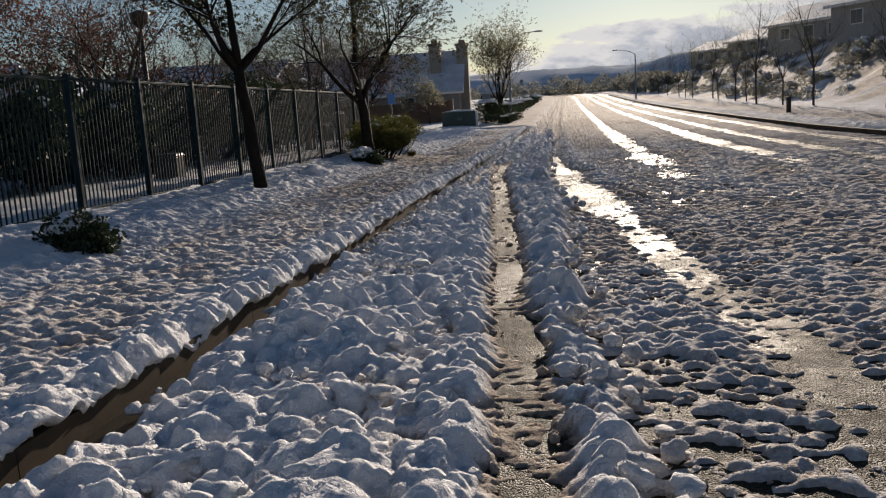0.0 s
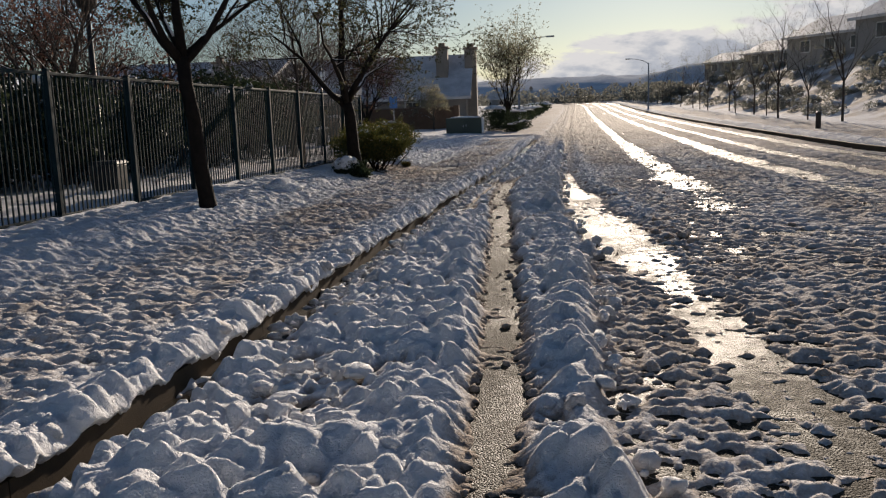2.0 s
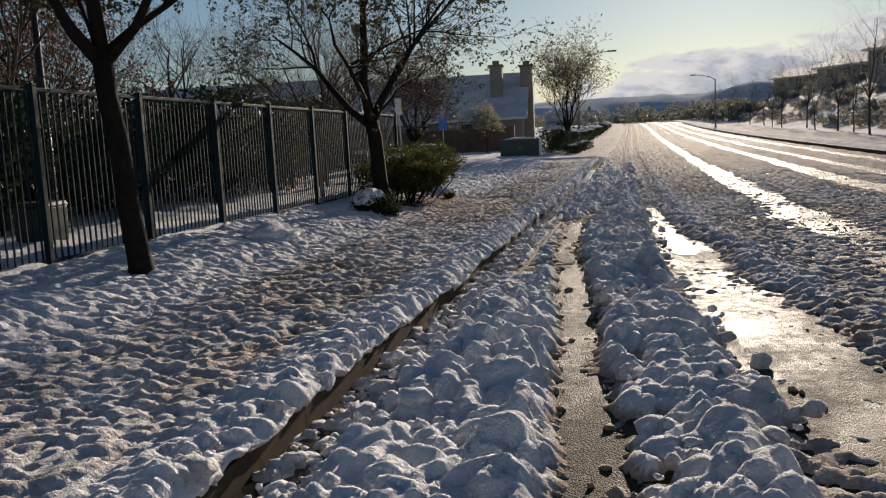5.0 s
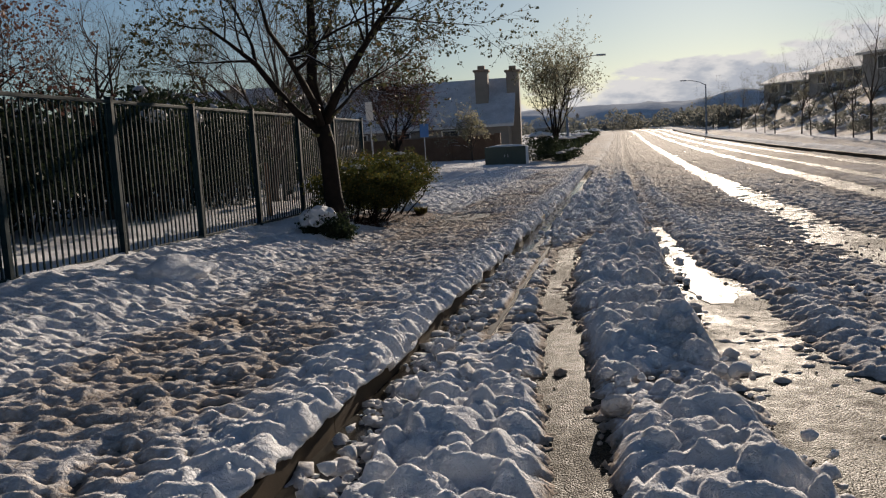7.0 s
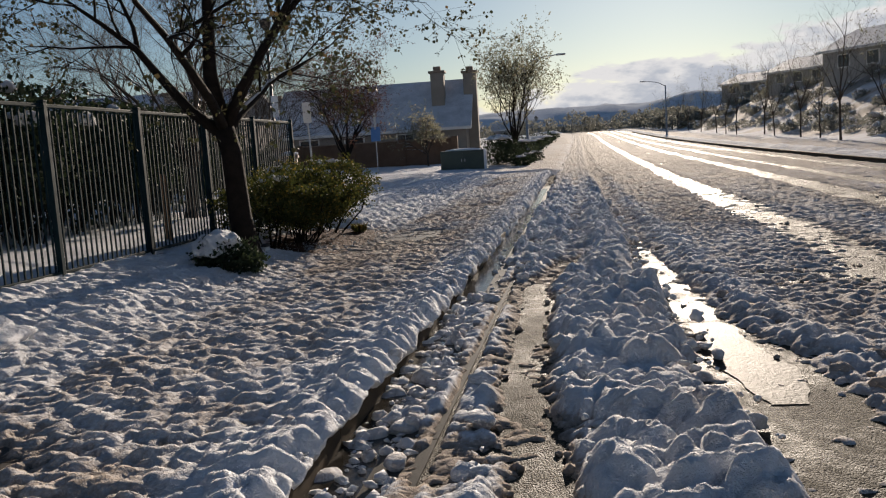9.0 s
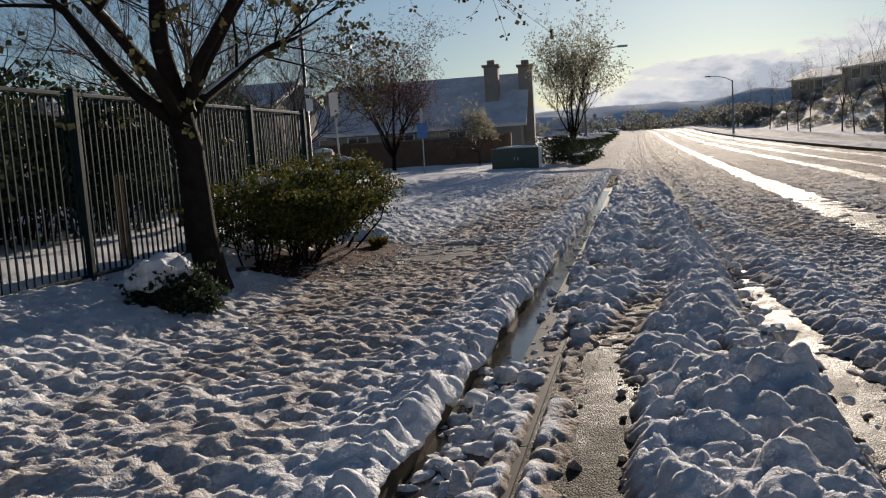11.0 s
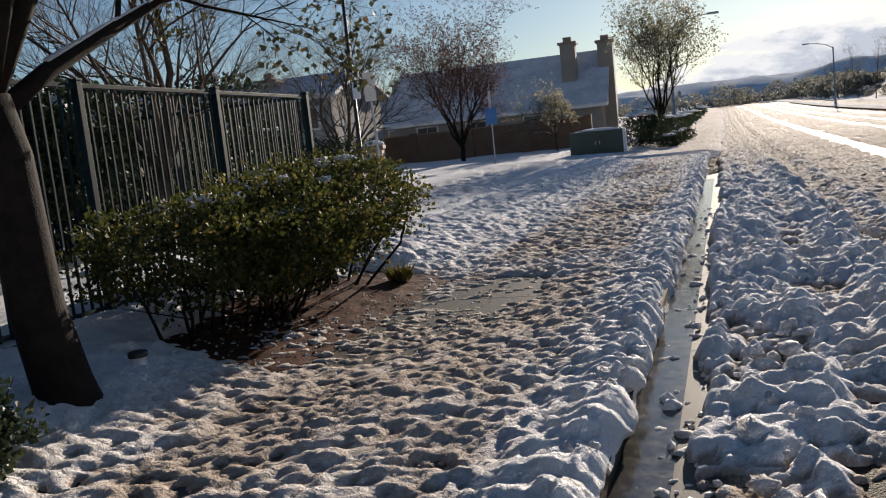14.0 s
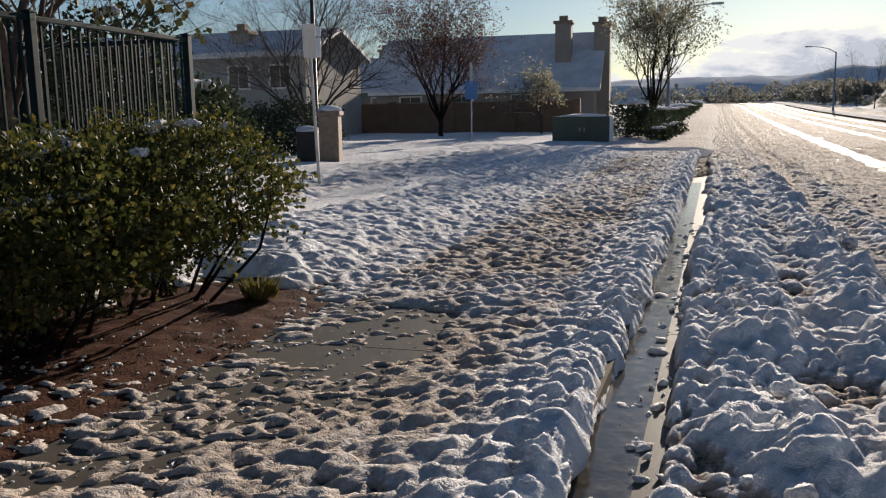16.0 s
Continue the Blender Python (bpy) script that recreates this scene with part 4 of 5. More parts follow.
# beyond the side street
tree((-13.2, 68.5, -0.35), "russet leaved tree in front of the brown wall", 12, (0, 0), 0.13, 0.9, 7.6, 2.8, M_RED, M_BARK, False, limbs=9, depth=3, leaf=0.085, leaves=2, upright=1.0, twigs=6)
tree((-15.4, 57.0, -0.35), "bare branching tree with frosted twigs", 13, (0, 0), 0.14, 0.9, 7.4, 4.4, None, M_TWIG, True, limbs=9, depth=3, leaves=0, upright=0.8, twigs=7)
tree((-2.6, 70.0, -0.35), "tree with thin tan leaves beside the road", 14, (0, 0), 0.13, 1.3, 7.3, 2.4, M_TAN, M_BARK, False, limbs=7, depth=3, leaf=0.105, leaves=2, upright=1.05, twigs=6)
tree((-8.6, 72.5, -0.35), "small frosted bare tree by the wall", 15, (0, 0), 0.07, 0.9, 3.8, 1.7, M_TAN, M_TWIG, True, limbs=6, depth=3, leaf=0.1, leaves=1, twigs=5)

# the long shrub under the second tree
shrub((-5.3, 29.9, gz(-5.3, 29.9)), "broad leafy green shrub with yellowing tips and patches of snow", 3,
      [((0.0, -1.2, 0.76), (0.85, 1.05, 0.42)), ((0.25, 0.1, 0.78), (0.9, 1.0, 0.46)), ((0.45, 1.2, 0.86), (0.8, 0.8, 0.52)), ((-0.35, 0.9, 0.80), (0.7, 0.9, 0.52)), ((0.5, -0.5, 0.6), (0.6, 0.95, 0.36))], M_SHRUB, 36000, 0.045, 9, 11, cover=0.085, near=True)
# low shrubs under snow
for k, (x, y, s) in enumerate(((-5.0, 25.65, 0.35), (-5.45, 9.95, 0.34))):
    low = shrub((x, y, gz(x, y)), "low dark shrub under a thick cap of snow", 40 + k, [((0, 0, 0.2), (s * 1.2, s, 0.26)), ((0.15, -0.1, 0.14), (s, s * 0.9, 0.2))], M_EVER, 4200, 0.05, 6, 0, group="snow capped low shrubs", near=True)
    wide, deep, tall = ((0.98, 0.9, 0.24), (0.8, 0.7, 0.13))[k]
    cap = Geo().blob((-0.08, 0.0, 0.34), (s * wide, s * deep, tall), random.Random(50 + k), 5, 0.34, -0.06)
    for v in cap.v:
        v += Vector((noise.noise(v * 9), noise.noise(v * 9 + Vector((7, 3, 1))), noise.noise(v * 8 + Vector((1, 9, 4))))) * 0.035
    part("snow_cap", cap.mesh("snow_cap", M_SNOW, True), low, "thick rounded cap of snow")
mound = Geo().blob((0, 0, 0.02), (0.5, 0.42, 0.22), random.Random(8), 4, 0.35, -0.05)
pile = thing("snow_heap", (-5.35, 20.9, gz(-5.35, 20.9) + 0.06), "smooth heap of drifted snow by the fence", "snow heap")
part("snow", mound.mesh("snow", M_SNOW, True), pile)


# ---------- fence ----------
POST_Y = [33.6 - 2.25 * k for k in range(13)]


def build_fence():
    f = thing("fence", (-6.34, 33.6, 0), "tall dark green steel picket fence on a low concrete footing", "fence")
    inv = Vector((6.34, -33.6, 0))
    high = 2.15
    post = Geo().box((0, 0, high / 2), (0.075, 0.075, high + 0.1), 0, 0.006).box((0, 0, high + 0.055), (0.088, 0.088, 0.02), 0, 0.005).mesh("post", M_FENCE)
    picket = Geo().box((0, 0, high / 2 + 0.02), (0.02, 0.02, high - 0.1)).mesh("picket", M_FENCE)

    def run(a, b, n_pickets, end_post):
        a, b = Vector(a), Vector(b)
        part("post", post, f, at=a + inv)
        if end_post:
            part("post", post, f, at=b + inv)
        d = b - a
        for k in range(1, n_pickets):
            part("picket", picket, f, at=a + d * (k / n_pickets) + inv)
        w = math.atan2(d.y, d.x)
        slope = d.z
        for h, tall, wide in ((high, 0.045, 0.05), (0.10, 0.04, 0.04)):
            g = Geo().box((d.length / 2, 0, 0), (d.length, wide, tall), 0, 0.006)
            me = g.mesh("rail", M_FENCE)
            ob = part("rail", me, f, at=a + inv + Vector((0, 0, h)))
            ob.rotation_euler = (0, -math.asin(slope / d.length), w)
        g = Geo().box((d.length / 2, 0, -0.08), (d.length - 0.004, 0.16, 0.22), 0, 0.012)
        ob = part("footing", g.mesh("footing", M_KERB), f, "low concrete footing under the pickets", at=a + inv)
        ob.rotation_euler = (0, -math.asin(slope / d.length), w)

    def foot(y):
        return (float(fence_x(y)), y, float(fence_z(y)))

    for k in range(len(POST_Y) - 1):
        run(foot(POST_Y[k + 1]), foot(POST_Y[k]), 19, k == 0)
    x0, y0, z0 = foot(POST_Y[0])
    for k in range(6):
        run((x0 - 2.25 * (k + 1), y0 + 0.10 * (k + 1), z0), (x0 - 2.25 * k - (0.0 if k else 0.1), y0 + 0.10 * k, z0), 19, False)


build_fence()


# ---------- street furniture ----------
def lamp_post(at, tall, label, head=True):
    ob = thing("street_lamp", at, label, "lamp")
    g = Geo().tube([(0, 0, 0), (0, 0, 0.5), (0, 0, 0.55), (0, 0, tall)], [0.095, 0.09, 0.075, 0.055], 14)
    part("pole", g.mesh("pole", M_POLE, True), ob)
    part("base", Geo().box((0, 0, 0.06), (0.34, 0.34, 0.12), 0, 0.02, 0.85).mesh("base", M_POLE), ob)
    g = Geo().tube([(0, 0, tall - 0.02), (0, 0, tall + 0.05), (0, 0, tall + 0.1), (0, 0, tall + 0.3), (0, 0, tall + 0.36), (0, 0, tall + 0.44)], [0.07, 0.12, 0.2, 0.24, 0.27, 0.06], 14)
    part("lantern", g.mesh("lantern", M_POLE, True), ob, "dark bell shaped lantern")
    return ob


park = lamp_post((-10.0, 22.4, 0.0), 3.8, "dark park lamp post behind the fence")
bin_ob = thing("litter_bin", (-8.58, 19.98, -0.04), "dark square litter bin beside the lamp post", "bin")
part("body", Geo().box((0, 0, 0.30), (0.52, 0.5, 0.6), 0, 0.02, 1.06).mesh("body", M_POLE), bin_ob)
part("lid", Geo().box((0, 0, 0.64), (0.58, 0.56, 0.07), 0, 0.02, 0.9).mesh("lid", M_POLE), bin_ob)

lamp2 = lamp_post((-11.6, 49.0, -0.42), 6.6, "tall dark lamp post with white notice plates")
part("plate", Geo().box((0.14, -0.1, 3.85), (0.3, 0.02, 0.26), 0, 0.004).mesh("plate", M_WHITE), lamp2, "white notice plate")
part("plate", Geo().box((0.14, -0.1, 3.4), (0.26, 0.02, 0.56), 0, 0.004).mesh("plate", M_WHITE), lamp2, "white notice plate")


def sign(at, tall, plate_w, plate_h, plate_mat, label, rz, lean=0.0, second=None):
    ob = thing("road_sign", at, label, "sign", rz=rz)
    ob.rotation_euler = (0, lean, rz)
    part("post", Geo().box((0, 0, tall / 2 - 0.1), (0.055, 0.05, tall + 0.2), 0, 0.006).mesh("post", M_GALV), ob)
    pl = part("plate", Geo().box((0, -0.034, tall - plate_h / 2), (plate_w, 0.008, plate_h), 0, 0.003).mesh("plate", plate_mat), ob)
    for z in (tall - plate_h * 0.2, tall - plate_h * 0.8):
        part("bolt", Geo().tube([(0, -0.04, z), (0, -0.052, z)], [0.014, 0.012], 8).mesh("bolt", M_GALV), pl)
    if second:
        w, h, z, m = second
        part("plate", Geo().box((0, -0.034, z), (w, 0.008, h), 0, 0.003).mesh("plate", m), ob)
    return ob


sign((-7.6, 39.9, gz(-7.6, 39.9)), 3.1, 0.24, 0.6, M_TRIM, "pale sign plate on a galvanised post", 0.4, -0.03)
sign((-10.0, 62.0, -0.4), 3.5, 0.12, 0.9, M_GALV, "blue street sign on a thin post by the corner", 0.2, 0.0, (0.52, 0.78, 2.35, M_BLUE))

pillar = thing("pillar", (-10.75, 48.0, -0.42), "stone pillar with a cap of snow", "pillar")
part("shaft", Geo().box((0, 0, 0.72), (0.56, 0.56, 1.44), 0.2, 0.03).mesh("shaft", M_STONE), pillar)
part("cap", Geo().box((0, 0, 1.5), (0.68, 0.68, 0.12), 0.2, 0.025).mesh("cap", M_STONE), pillar)
rng = random.Random(9)
part("snow", Geo().blob((0, 0, 1.6), (0.33, 0.33, 0.13), rng, 3, 0.2, -0.03).mesh("snow", M_SNOW, True), pillar, "rounded cap of snow")
box2 = thing("utility_box", (-11.45, 48.0, -0.42), "low dark utility box topped with snow", "utility box")
part("body", Geo().box((0, 0, 0.5), (0.55, 0.5, 1.0), 0.2, 0.02).mesh("body", M_POLE), box2)
part("snow", Geo().blob((0, 0, 1.03), (0.32, 0.29, 0.14), rng, 3, 0.2, -0.02).mesh("snow", M_SNOW, True), box2, "cap of snow")

cab = thing("utility_cabinet", (-5.25, 62.6, -0.4), "large green utility cabinet with a thin layer of snow", "utility cabinet", rz=0.04)
part("body", Geo().box((0, 0, 0.58), (2.5, 1.1, 1.16), 0, 0.03).mesh("body", M_CABINET), cab)
part("base", Geo().box((0, 0, 0.0), (2.7, 1.3, 0.16), 0, 0.02).mesh("base", M_CONC), cab, "concrete base")
for x in (-0.62, 0.62):
    d = part("door", Geo().box((x, -0.562, 0.6), (1.18, 0.02, 1.0), 0, 0.006).mesh("door", M_CABINET), cab)
    part("handle", Geo().box((x * 0.15, -0.585, 0.62), (0.04, 0.03, 0.16), 0, 0.006).mesh("handle", M_GALV), d)
part("corner_post", Geo().box((1.2, -0.575, 0.6), (0.12, 0.04, 1.1), 0, 0.006).mesh("corner_post", M_WHITE), cab, "pale corner post")
part("side_panel", Geo().box((1.262, 0, 0.62), (0.02, 0.9, 1.02), 0, 0.006).mesh("side_panel", M_WHITE), cab, "pale end panel")
part("snow", Geo().blob((0, 0, 1.17), (1.22, 0.52, 0.10), rng, 3, 0.3, -0.02).mesh("snow", M_SNOW, True), cab, "uneven sheet of snow")


def road_lamp(at, tall, reach, label):
    ob = thing("street_lamp", at, label, "lamp", "road lamps")
    part("pole", Geo().tube([(0, 0, -0.3), (0, 0, 0.4), (0, 0, 0.42), (0, 0, tall)], [0.16, 0.15, 0.12, 0.075], 12).mesh("pole", M_GALV, True), ob)
    s = 1 if reach > 0 else -1
    arm = [(0, 0, tall - 0.1), (reach * 0.3, 0, tall + 0.35), (reach * 0.65, 0, tall + 0.58), (reach, 0, tall + 0.66)]
    part("arm", Geo().tube(arm, [0.05, 0.045, 0.04, 0.035], 8).mesh("arm", M_GALV, True), ob)
    part("lamp_head", Geo().box((reach + s * 0.3, 0, tall + 0.66), (0.75, 0.3, 0.14), 0, 0.04).mesh("lamp_head", M_GALV), ob)
    return ob


road_lamp((15.2, 132.0, float(road_z(132)) + 0.15), 6.7, -2.6, "grey road lamp with a curved arm over the road")
road_lamp((-2.1, 84.0, float(road_z(84)) + 0.05), 7.2, 2.6, "grey road lamp with a curved arm over the road")


# ---------- wall and houses beyond the side street ----------
def garden_wall():
    ob = thing("garden_wall", (-14, 76, -0.4), "long brown block garden wall with a flat cap", "wall")
    part("wall", Geo().box((-4.5, 0, 0.95), (23.0, 0.22, 1.95), 0, 0.01).mesh("wall", M_BLOCK), ob)
    for k in range(7):
        part("pier", Geo().box((-15.6 + k * 3.75, 0, 1.02), (0.45, 0.42, 2.08), 0, 0.02).mesh("pier", M_BLOCK), ob)
    part("coping", Geo().box((-4.5, 0, 1.97), (23.1, 0.32, 0.09), 0, 0.02).mesh("coping", M_STONE), ob)


garden_wall()


def house(at, label, w, d, wall_h, roof_h, chimneys=(), windows=(), mat=None, rz=0.0, over=0.5, stack=None):
    """Gabled house, ridge along its width; windows: (x, z, width, height) on the front."""
    mat = mat or M_STUCCO
    ob = thing("house", at, label, "house", rz=rz)
    g = Geo()
    g.v += [Vector(p) for p in ((-w / 2, -d / 2, -1), (w / 2, -d / 2, -1), (w / 2, d / 2, -1), (-w / 2, d / 2, -1), (-w / 2, -d / 2, wall_h), (w / 2, -d / 2, wall_h), (w / 2, d / 2, wall_h), (-w / 2, d / 2, wall_h), (-w / 2, 0, wall_h + roof_h - 0.25), (w / 2, 0, wall_h + roof_h - 0.25))]
    g.f += [[0, 1, 5, 4], [2, 3, 7, 6], [1, 2, 6, 9, 5], [3, 0, 4, 8, 7], [0, 3, 2, 1]]
    part("wall", g.mesh("wall", mat), ob)
    run = d / 2 + over
    k = roof_h / (d / 2)
    for s in (-1, 1):
        e = wall_h - over * k
        r = Geo()
        for th, zz in ((0, 0), (0, 0.24)):
            r.v += [Vector((-w / 2 - over, s * run, e + zz)), Vector((w / 2 + over, s * run, e + zz)), Vector((w / 2 + over, 0, wall_h + roof_h + zz)), Vector((-w / 2 - over, 0, wall_h + roof_h + zz))]
        r.f += [[0, 1, 2, 3], [4, 5, 6, 7], [0, 1, 5, 4], [1, 2, 6, 5], [2, 3, 7, 6], [3, 0, 4, 7]]
        rf = part("roof", r.mesh("roof", M_ROOF), ob, "pitched roof under snow")
        part("fascia", Geo().box((0, s * (run + 0.012), e + 0.06), (w + 2 * over, 0.03, 0.2), 0, 0.004).mesh("fascia", M_TRIM), rf)
    for x, y, top, cw in chimneys:
        c = part("chimney", Geo().box((x, y, top / 2), (cw, cw, top), 0, 0.03).mesh("chimney", stack or mat), ob)
        part("chimney_cap", Geo().box((x, y, top + 0.06), (cw + 0.28, cw + 0.28, 0.2), 0, 0.04).box((x, y, top + 0.34), (cw * 0.55, cw * 0.55, 0.4), 0, 0.05).mesh("chimney_cap", M_STONE), c)
    for x, z, ww, hh in windows:
        wd = part("window", Geo().box((x, -d / 2 - 0.03, z), (ww + 0.2, 0.08, hh + 0.2), 0, 0.01).mesh("window", M_TRIM), ob, "pale window frame")
        part("pane", Geo().box((x - ww / 4, -d / 2 - 0.076, z), (ww / 2 - 0.04, 0.02, hh), 0, 0.002).mesh("pane", M_GLASS), wd)
        part("pane", Geo().box((x + ww / 4, -d / 2 - 0.076, z), (ww / 2 - 0.04, 0.02, hh), 0, 0.002).mesh("pane", M_GLASS), wd)
    return ob


house((-15.6, 93.0, 0.0), "tan stucco house with a steep snowy roof and two tall chimneys", 16.5, 9.0, 2.75, 3.8, ((5.8, -2.2, 7.3, 1.15), (8.55, -1.2, 7.2, 1.15)), ((-5.5, 1.5, 1.6, 1.2), (-1.5, 1.5, 1.6, 1.2), (3.0, 1.5, 1.4, 1.2)), M_STUCCO)
house((-27.0, 71.0, -0.2), "grey stucco two storey house with a low snowy roof", 14.0, 8.0, 4.4, 1.3, ((2.6, -2.2, 5.6, 0.9),), ((-4.4, 3.2, 1.3, 1.1), (-0.8, 3.2, 1.3, 1.1), (3.2, 3.2, 1.1, 1.1), (5.6, 3.2, 1.1, 1.1), (-4.4, 0.9, 1.6, 1.2), (3.0, 0.9, 1.6, 1.2)), M_STUCCO2)
house((-24.0, 100.0, 0.0), "tan stucco house with a snowy roof behind the trees", 14.0, 9.0, 3.0, 2.6, ((-3, 0, 6.4, 0.9),), ((-2, 1.6, 1.5, 1.2),), M_STUCCO)
house((-36.0, 46.0, 0.0), "grey house with a snowy roof behind the park trees", 13.0, 9.0, 3.0, 2.0, ((3.5, -1.0, 5.4, 0.8),), ((-3, 1.6, 1.5, 1.2), (2, 1.6, 1.5, 1.2)), M_STUCCO2, 0.5)
house((-44.0, 30.0, 0.0), "tan house with a snowy roof behind the park trees", 14.0, 9.0, 3.0, 2.2, ((3.0, -1.0, 5.8, 0.8),), ((-3, 1.6, 1.5, 1.2), (2, 1.6, 1.5, 1.2)), M_STUCCO, 0.8)


def hz(u, y):
    return float(land_z(np.array(float(u)), np.array(float(y))))


for u, y, w, d, h, rh, rz in ((35.0, 140.0, 12, 9, 2.2, 1.7, -1.1), (35.0, 108.0, 14, 10, 2.7, 2.1, -1.15), (36.0, 84.0, 16, 10, 3.0, 2.3, -1.2), (37.0, 62.0, 15, 10, 3.0, 2.2, -1.25), (34.0, 172.0, 12, 9, 2.2, 1.6, -1.0)):
    house((float(kerb_x(y)) + u, y, hz(u, y) - 0.2), "hillside house with a snowy roof above the road", w, d, h, rh, ((w * 0.3, 0.5, h + rh + 0.3, 0.8),), ((-w * 0.28, h * 0.55, 1.5, 1.2), (0, h * 0.55, 1.5, 1.2), (w * 0.28, h * 0.55, 1.5, 1.2)), M_STUCCO2, rz)
for k in range(9):
    y = 262 + 14 * (k % 3)
    x = -34 + k * 9.5
    house((x, y, 1.2), "far house with a snowy roof at the end of the road", 10, 8, 2.6, 1.7, ((2.5, 0, 5.2, 0.8),), ((-2.5, 1.4, 1.4, 1.1), (1.5, 1.4, 1.4, 1.1)), M_STUCCO2, 0.15 * (k % 3 - 1))


# ---------- hedges and planting along the road's left ----------
def clipped(at, s, label, seed, n=2600, snow=True, leaf=0.09):
    a, b, c = s
    ob = shrub(at, label, seed, [((0, 0, c * 0.5), (a, b, c * 0.52)), ((a * 0.25, 0, c * 0.55), (a * 0.8, b * 0.9, c * 0.5)), ((-a * 0.25, 0, c * 0.55), (a * 0.8, b * 0.9, c * 0.5))], M_EVER, n, leaf, 3, 0, name="hedge", category="hedge")
    if snow:
        part("snow_cap", Geo().blob((0, 0, c * 0.97), (a * 0.6, b * 0.66, c * 0.12), random.Random(seed), 4, 0.5, -0.04).mesh("snow_cap", M_SNOW, True), ob, "uneven cap of snow")
    return ob


clipped((-3.4, 66.5, -0.4), (1.15, 1.0, 1.75), "rounded clipped hedge under snow beside the cabinet", 71, 6500, True, 0.075)
for k, (x, y, r) in enumerate(((-2.1, 64.5, 0.55), (-1.9, 68.5, 0.6), (-1.5, 73, 0.6))):
    clipped((x, y, -0.4), (r, r, r * 1.1), "small round shrub with snow on top", 80 + k, 1000)
clipped((-13.6, 51.8, -0.42), (1.5, 1.2, 1.9), "dark rounded evergreen bush beside the stone pillar", 76, 5200, False, 0.08)
clipped((-16.4, 54.6, -0.42), (1.5, 1.3, 1.7), "dark rounded evergreen bush near the brown wall", 77, 4200, False, 0.09)
for k in range(9):
    y = 80 + k * 11
    clipped((float(kerb_x(y)) - 3.4 - 0.3 * (k % 2), y, float(road_z(y)) - 0.05), (1.4, 3.4, 1.5), "dark clipped hedge along the road with snow on top", 90 + k, 2000, True, 0.16)

# dark evergreens inside the fence
rng = random.Random(31)
for k in range(24):
    y = 11.5 + k * 1.45
    x = -13.0 - 1.5 * math.sin(k * 1.7) + rng.uniform(-0.4, 0.4)
    h = rng.uniform(0.8, 1.35)
    shrub((x, y, -0.05), "dark evergreen shrub behind the fence dusted with snow", 200 + k, [((0, 0, h), (1.2, 1.2, h)), ((0.3, 0.3, h * 1.2), (0.8, 0.8, h * 0.8))], M_EVER, 2000, 0.13, 4, 1, group="evergreen shrubs behind the fence", cover=0.3)
for k in range(19):
    y = 10.6 + k * 1.3
    x = -10.9 - 0.6 * math.sin(k * 2.1)
    h = rng.uniform(0.7, 0.95)
    shrub((x, y, -0.03), "dark evergreen shrub behind the fence dusted with snow", 240 + k, [((0, 0, 1.55 * h), (1.05, 1.15, 0.85 * h)), ((0.2, 0.2, 2.2 * h), (0.8, 0.9, 0.7 * h))], M_EVER, 2600, 0.10, 4, 1, group="evergreen shrubs behind the fence", cover=0.25)
for k in range(5):
    h = rng.uniform(0.85, 1.0)
    shrub((-9.9 - 0.5 * (k % 2), 28.6 + 2.1 * k, -0.05), "tall dark evergreen behind the fence dusted with snow", 270 + k, [((0, 0, 1.6 * h), (1.15, 1.15, 0.85 * h)), ((0.1, 0.1, 2.3 * h), (0.85, 0.9, 0.6 * h))], M_EVER, 2600, 0.10, 5, 1, group="evergreen shrubs behind the fence", cover=0.25)
cap = thing("drain_pipe", (-5.05, 27.42, gz(-5.05, 27.42)), "short pale capped pipe standing in the snow", "pipe")
part("pipe", Geo().tube([(0, 0, -0.05), (0, 0, 0.15)], [0.06, 0.06], 16).mesh("pipe", M_TRIM, True), cap)
part("lid", Geo().tube([(0, 0, 0.15), (0, 0, 0.155), (0, 0, 0.185), (0, 0, 0.19)], [0.068, 0.07, 0.07, 0.06], 16).mesh("lid", M_POLE, True), cap, "dark round lid")
park_wall = thing("garden_wall", (-19.5, 28, 0), "dark block wall along the park's far side", "wall")
part("wall", Geo().box((0, 0, 0.95), (0.22, 44, 2.0), 0, 0.01).mesh("wall", M_BLOCK), park_wall)
part("coping", Geo().box((0, 0, 1.99), (0.34, 44.1, 0.09), 0, 0.02).mesh("coping", M_STONE), park_wall)

# ---------- the far side of the road ----------
rng = random.Random(17)
row = [(56, 17.6, 8.4), (62.8, 17.4, 6.6), (70.2, 17.2, 8.8), (77, 17.8, 6.2), (84, 18.2, 7.8), (92, 18.0, 6.6), (99, 18.6, 8.2), (110, 18.0, 7.4), (118, 18.2, 7.0), (126, 18.4, 7.6), (140, 18.4, 7.6), (157, 18.8, 7.2), (172, 18.8, 7.4), (190, 18.6, 7.0), (46, 18.4, 7.4)]
kinds = []
for k in range(4):
    ob = tree((0, 0, 0), "thin young street tree with few leaves above the road", 300 + k, (rng.uniform(-0.2, 0.2), 0), 0.065, 2.3, 7.4, 1.5, M_TAN, M_TWIG, False, group="street trees across the road", limbs=5, depth=3, leaf=0.09, leaves=k % 2, upright=1.3, twigs=3)
    kinds.append(ob)
for k, (y, u, h) in enumerate(row):
    s = h / 7.6
    m = pose(float(kerb_x(y)) + u, y, hz(u, y) - 0.05, 0, 0, rng.uniform(0, 360))
    if k < 4:
        kinds[k].matrix_basis = m
        kinds[k].scale = (s, s, s)
    else:
        o = copy_thing(kinds[k % 4], m)
        o.scale = (s, s, s)
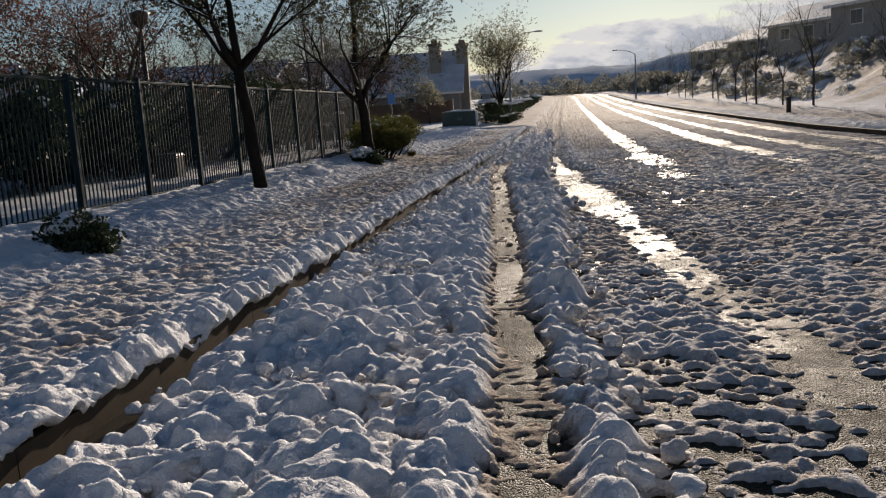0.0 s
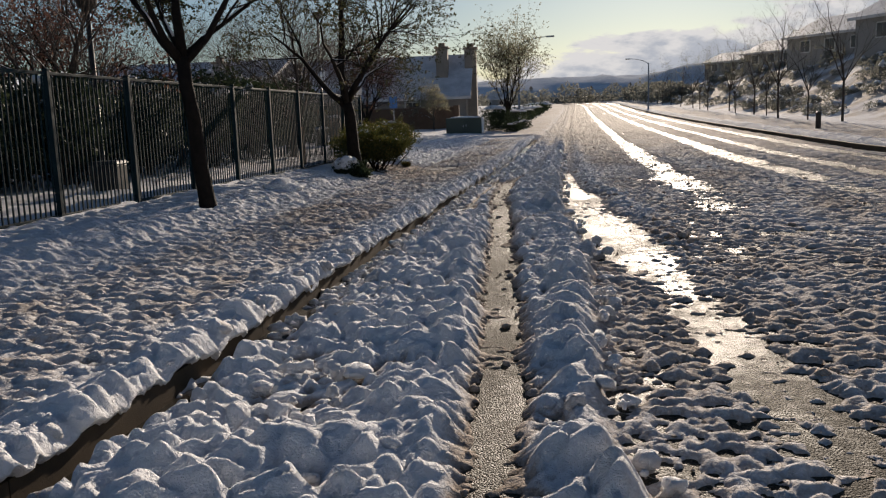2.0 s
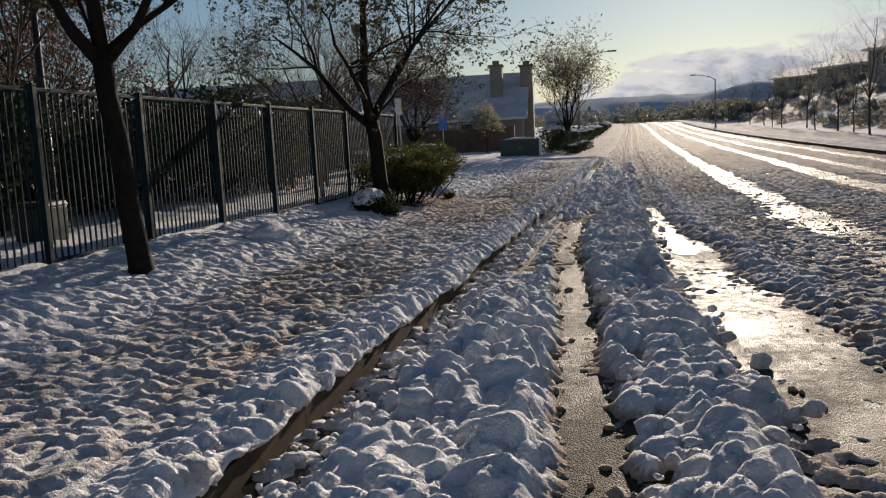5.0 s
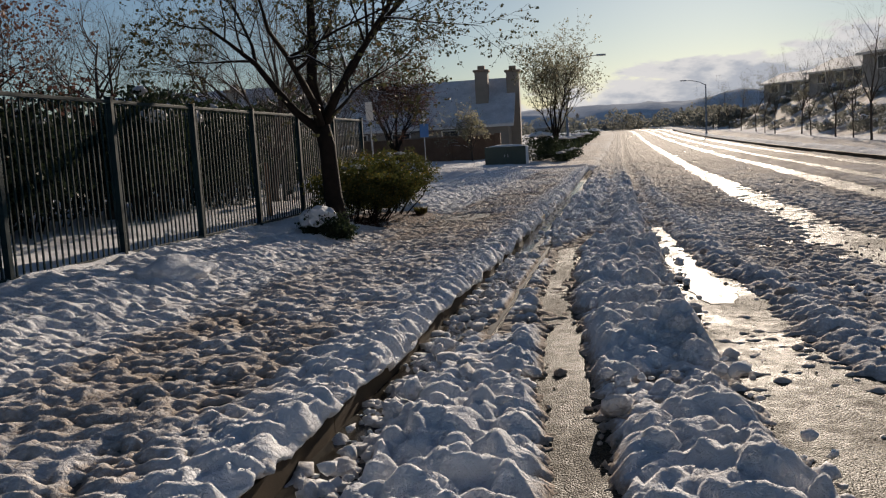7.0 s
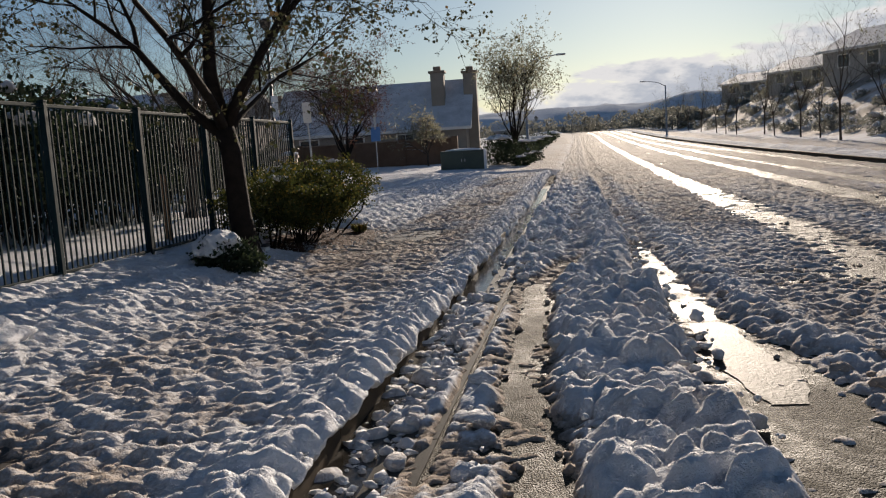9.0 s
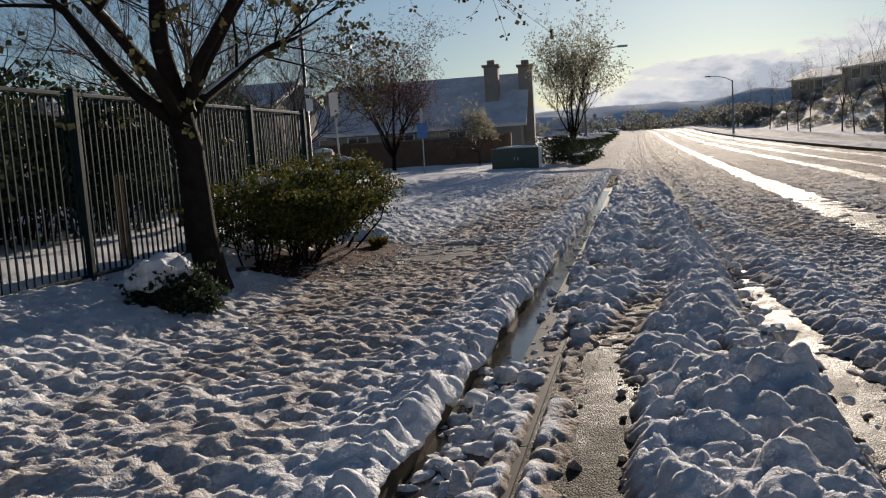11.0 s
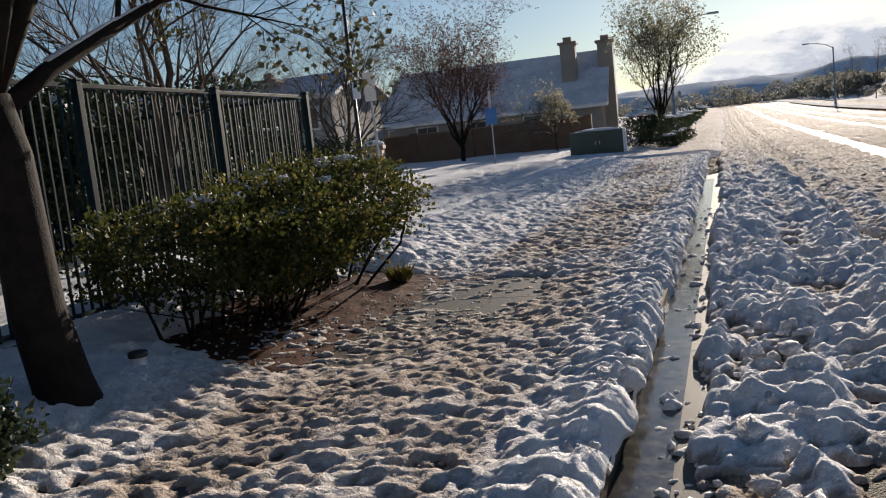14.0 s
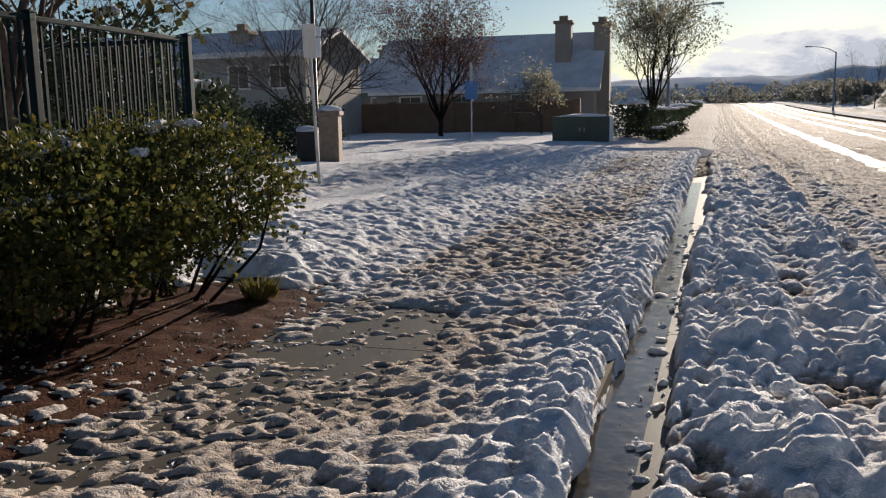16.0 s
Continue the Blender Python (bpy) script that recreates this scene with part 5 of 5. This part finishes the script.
for k in range(170):
    y = 40 + 150 * rng.random()
    u = 20.0 + 13 * rng.random()
    h = rng.uniform(0.4, 1.05)
    m = pose(float(kerb_x(y)) + u, y, hz(u, y) - 0.1, 0, 0, rng.uniform(0, 360))
    if k < 3:
        ob = shrub((0, 0, 0), "grey green hillside shrub with snow on it", 400 + k, [((0, 0, 0.6), (1.1, 1.1, 0.7)), ((0.6, 0.3, 0.5), (0.8, 0.7, 0.55))], M_SAGE, 700, 0.17, 2, 2, group="hillside shrubs", cover=0.4)
        ob.matrix_basis = m
        kinds.append(ob)
    else:
        o = copy_thing(kinds[4 + k % 3], m)
        o.scale = (h, h, h)
stump = thing("bollard", (float(kerb_x(49.7)) + 14.6, 49.7, hz(14.6, 49.7)), "short dark post beside the far pavement", "bollard")
part("post", Geo().tube([(0, 0, -0.1), (0, 0, 0.8), (0, 0, 0.86), (0, 0, 0.95)], [0.13, 0.13, 0.16, 0.1], 10).mesh("post", M_POLE, True), stump)

stake = thing("timber_stake", (-6.86, 28.0, -0.1), "raw timber stake behind the fence", "stake")
part("stake", Geo().box((0, 0, 0.55), (0.1, 0.08, 1.2), 0.3, 0.008).mesh("stake", M_WOOD), stake)
tuft = Geo()
rng = random.Random(77)
for _ in range(150):
    w, r = rng.uniform(0, 6.28), rng.uniform(0.0, 0.1)
    p = Vector((math.cos(w) * r, math.sin(w) * r, -0.01))
    leaf_shape(tuft, p, Vector((math.cos(w) * 0.6, math.sin(w) * 0.6, 1)), rng.uniform(0.1, 0.24), rng, 0.05)
grass = thing("grass_tuft", (-4.45, 31.4, gz(-4.45, 31.4)), "small yellowing grass tuft in the mulch", "grass")
part("tuft", tuft.mesh("tuft", M_GRASS), grass)
for x, y, l in ((-12.2, 58.0, 4.6), (-4.4, 59.6, 6.2)):
    k = thing("kerb", (x, y, float(road_z(y))), "dark wet kerb showing at the side street's corner", "kerb", kind="structure")
    part("kerb_stone", Geo().box((0, 0, 0.02), (l, 0.18, 0.26), 0, 0.02).mesh("kerb_stone", M_KERB), k)

# ---------- far woods and mountains ----------
def far_woods(name, label, places, mat, seed):
    rng = random.Random(seed)
    g = Geo()
    for x, y, z, w, h in places:
        g.tube([(x, y, z - 0.5), (x, y, z + h * 0.6)], [0.15, 0.05], 4)
        for _ in range(220):
            d = Vector((rng.gauss(0, 1), rng.gauss(0, 1), rng.gauss(0, 1))).normalized() * rng.uniform(0.4, 1) ** 0.4
            p = Vector((x + d.x * w, y + d.y * w, z + h * 0.55 + d.z * h * 0.45))
            leaf_shape(g, p, Vector((rng.gauss(0, 1), rng.gauss(0, 1), rng.gauss(0.4, 0.7))), rng.uniform(0.3, 0.7), rng, 0.45)
    tagged(new(name, g.mesh(name, mat)), label, "woods", kind="stuff")


rng = random.Random(23)
# both woods take the leaf colour that has haze mixed in
far_woods("far_woods", "distant trees at the end of the road paled for haze", [(-60 + 130 * rng.random(), 235 + 60 * rng.random(), 0.9, rng.uniform(1.5, 3), rng.uniform(3, 6.5)) for _ in range(90)], M_SAGE, 3)
far_woods("far_woods", "trees along the far road in grey green paled for haze", [(float(kerb_x(y)) + 17 + 9 * rng.random(), y, hz(18, y), rng.uniform(1.2, 2.4), rng.uniform(2.6, 4.4)) for y in (165 + 75 * rng.random() for _ in range(46))], M_SAGE, 4)


def mountains():
    x = np.linspace(-2200, 2600, 220)
    r = np.linspace(0, 1, 14)
    X, R = np.meshgrid(x, r)
    ridge = 66 + 70 * fbm(X / 500, X * 0, 501, 5) + 40 * smooth01((X - 300) / 700)
    Y = 2300 + 500 * R + 90 * fbm(X / 150, R * 4, 502)
    Z = ridge * np.sin(np.clip(R, 0, 1) * math.pi * 0.55) * (0.85 + 0.3 * fbm(X / 90, R * 5, 503)) - 8
    tagged(new("backdrop", sheet("mountains", X, Y, Z, M_HILL, X=X)), "distant mountains dusted with snow and coloured pale blue for haze", "mountains", kind="structure")


mountains()
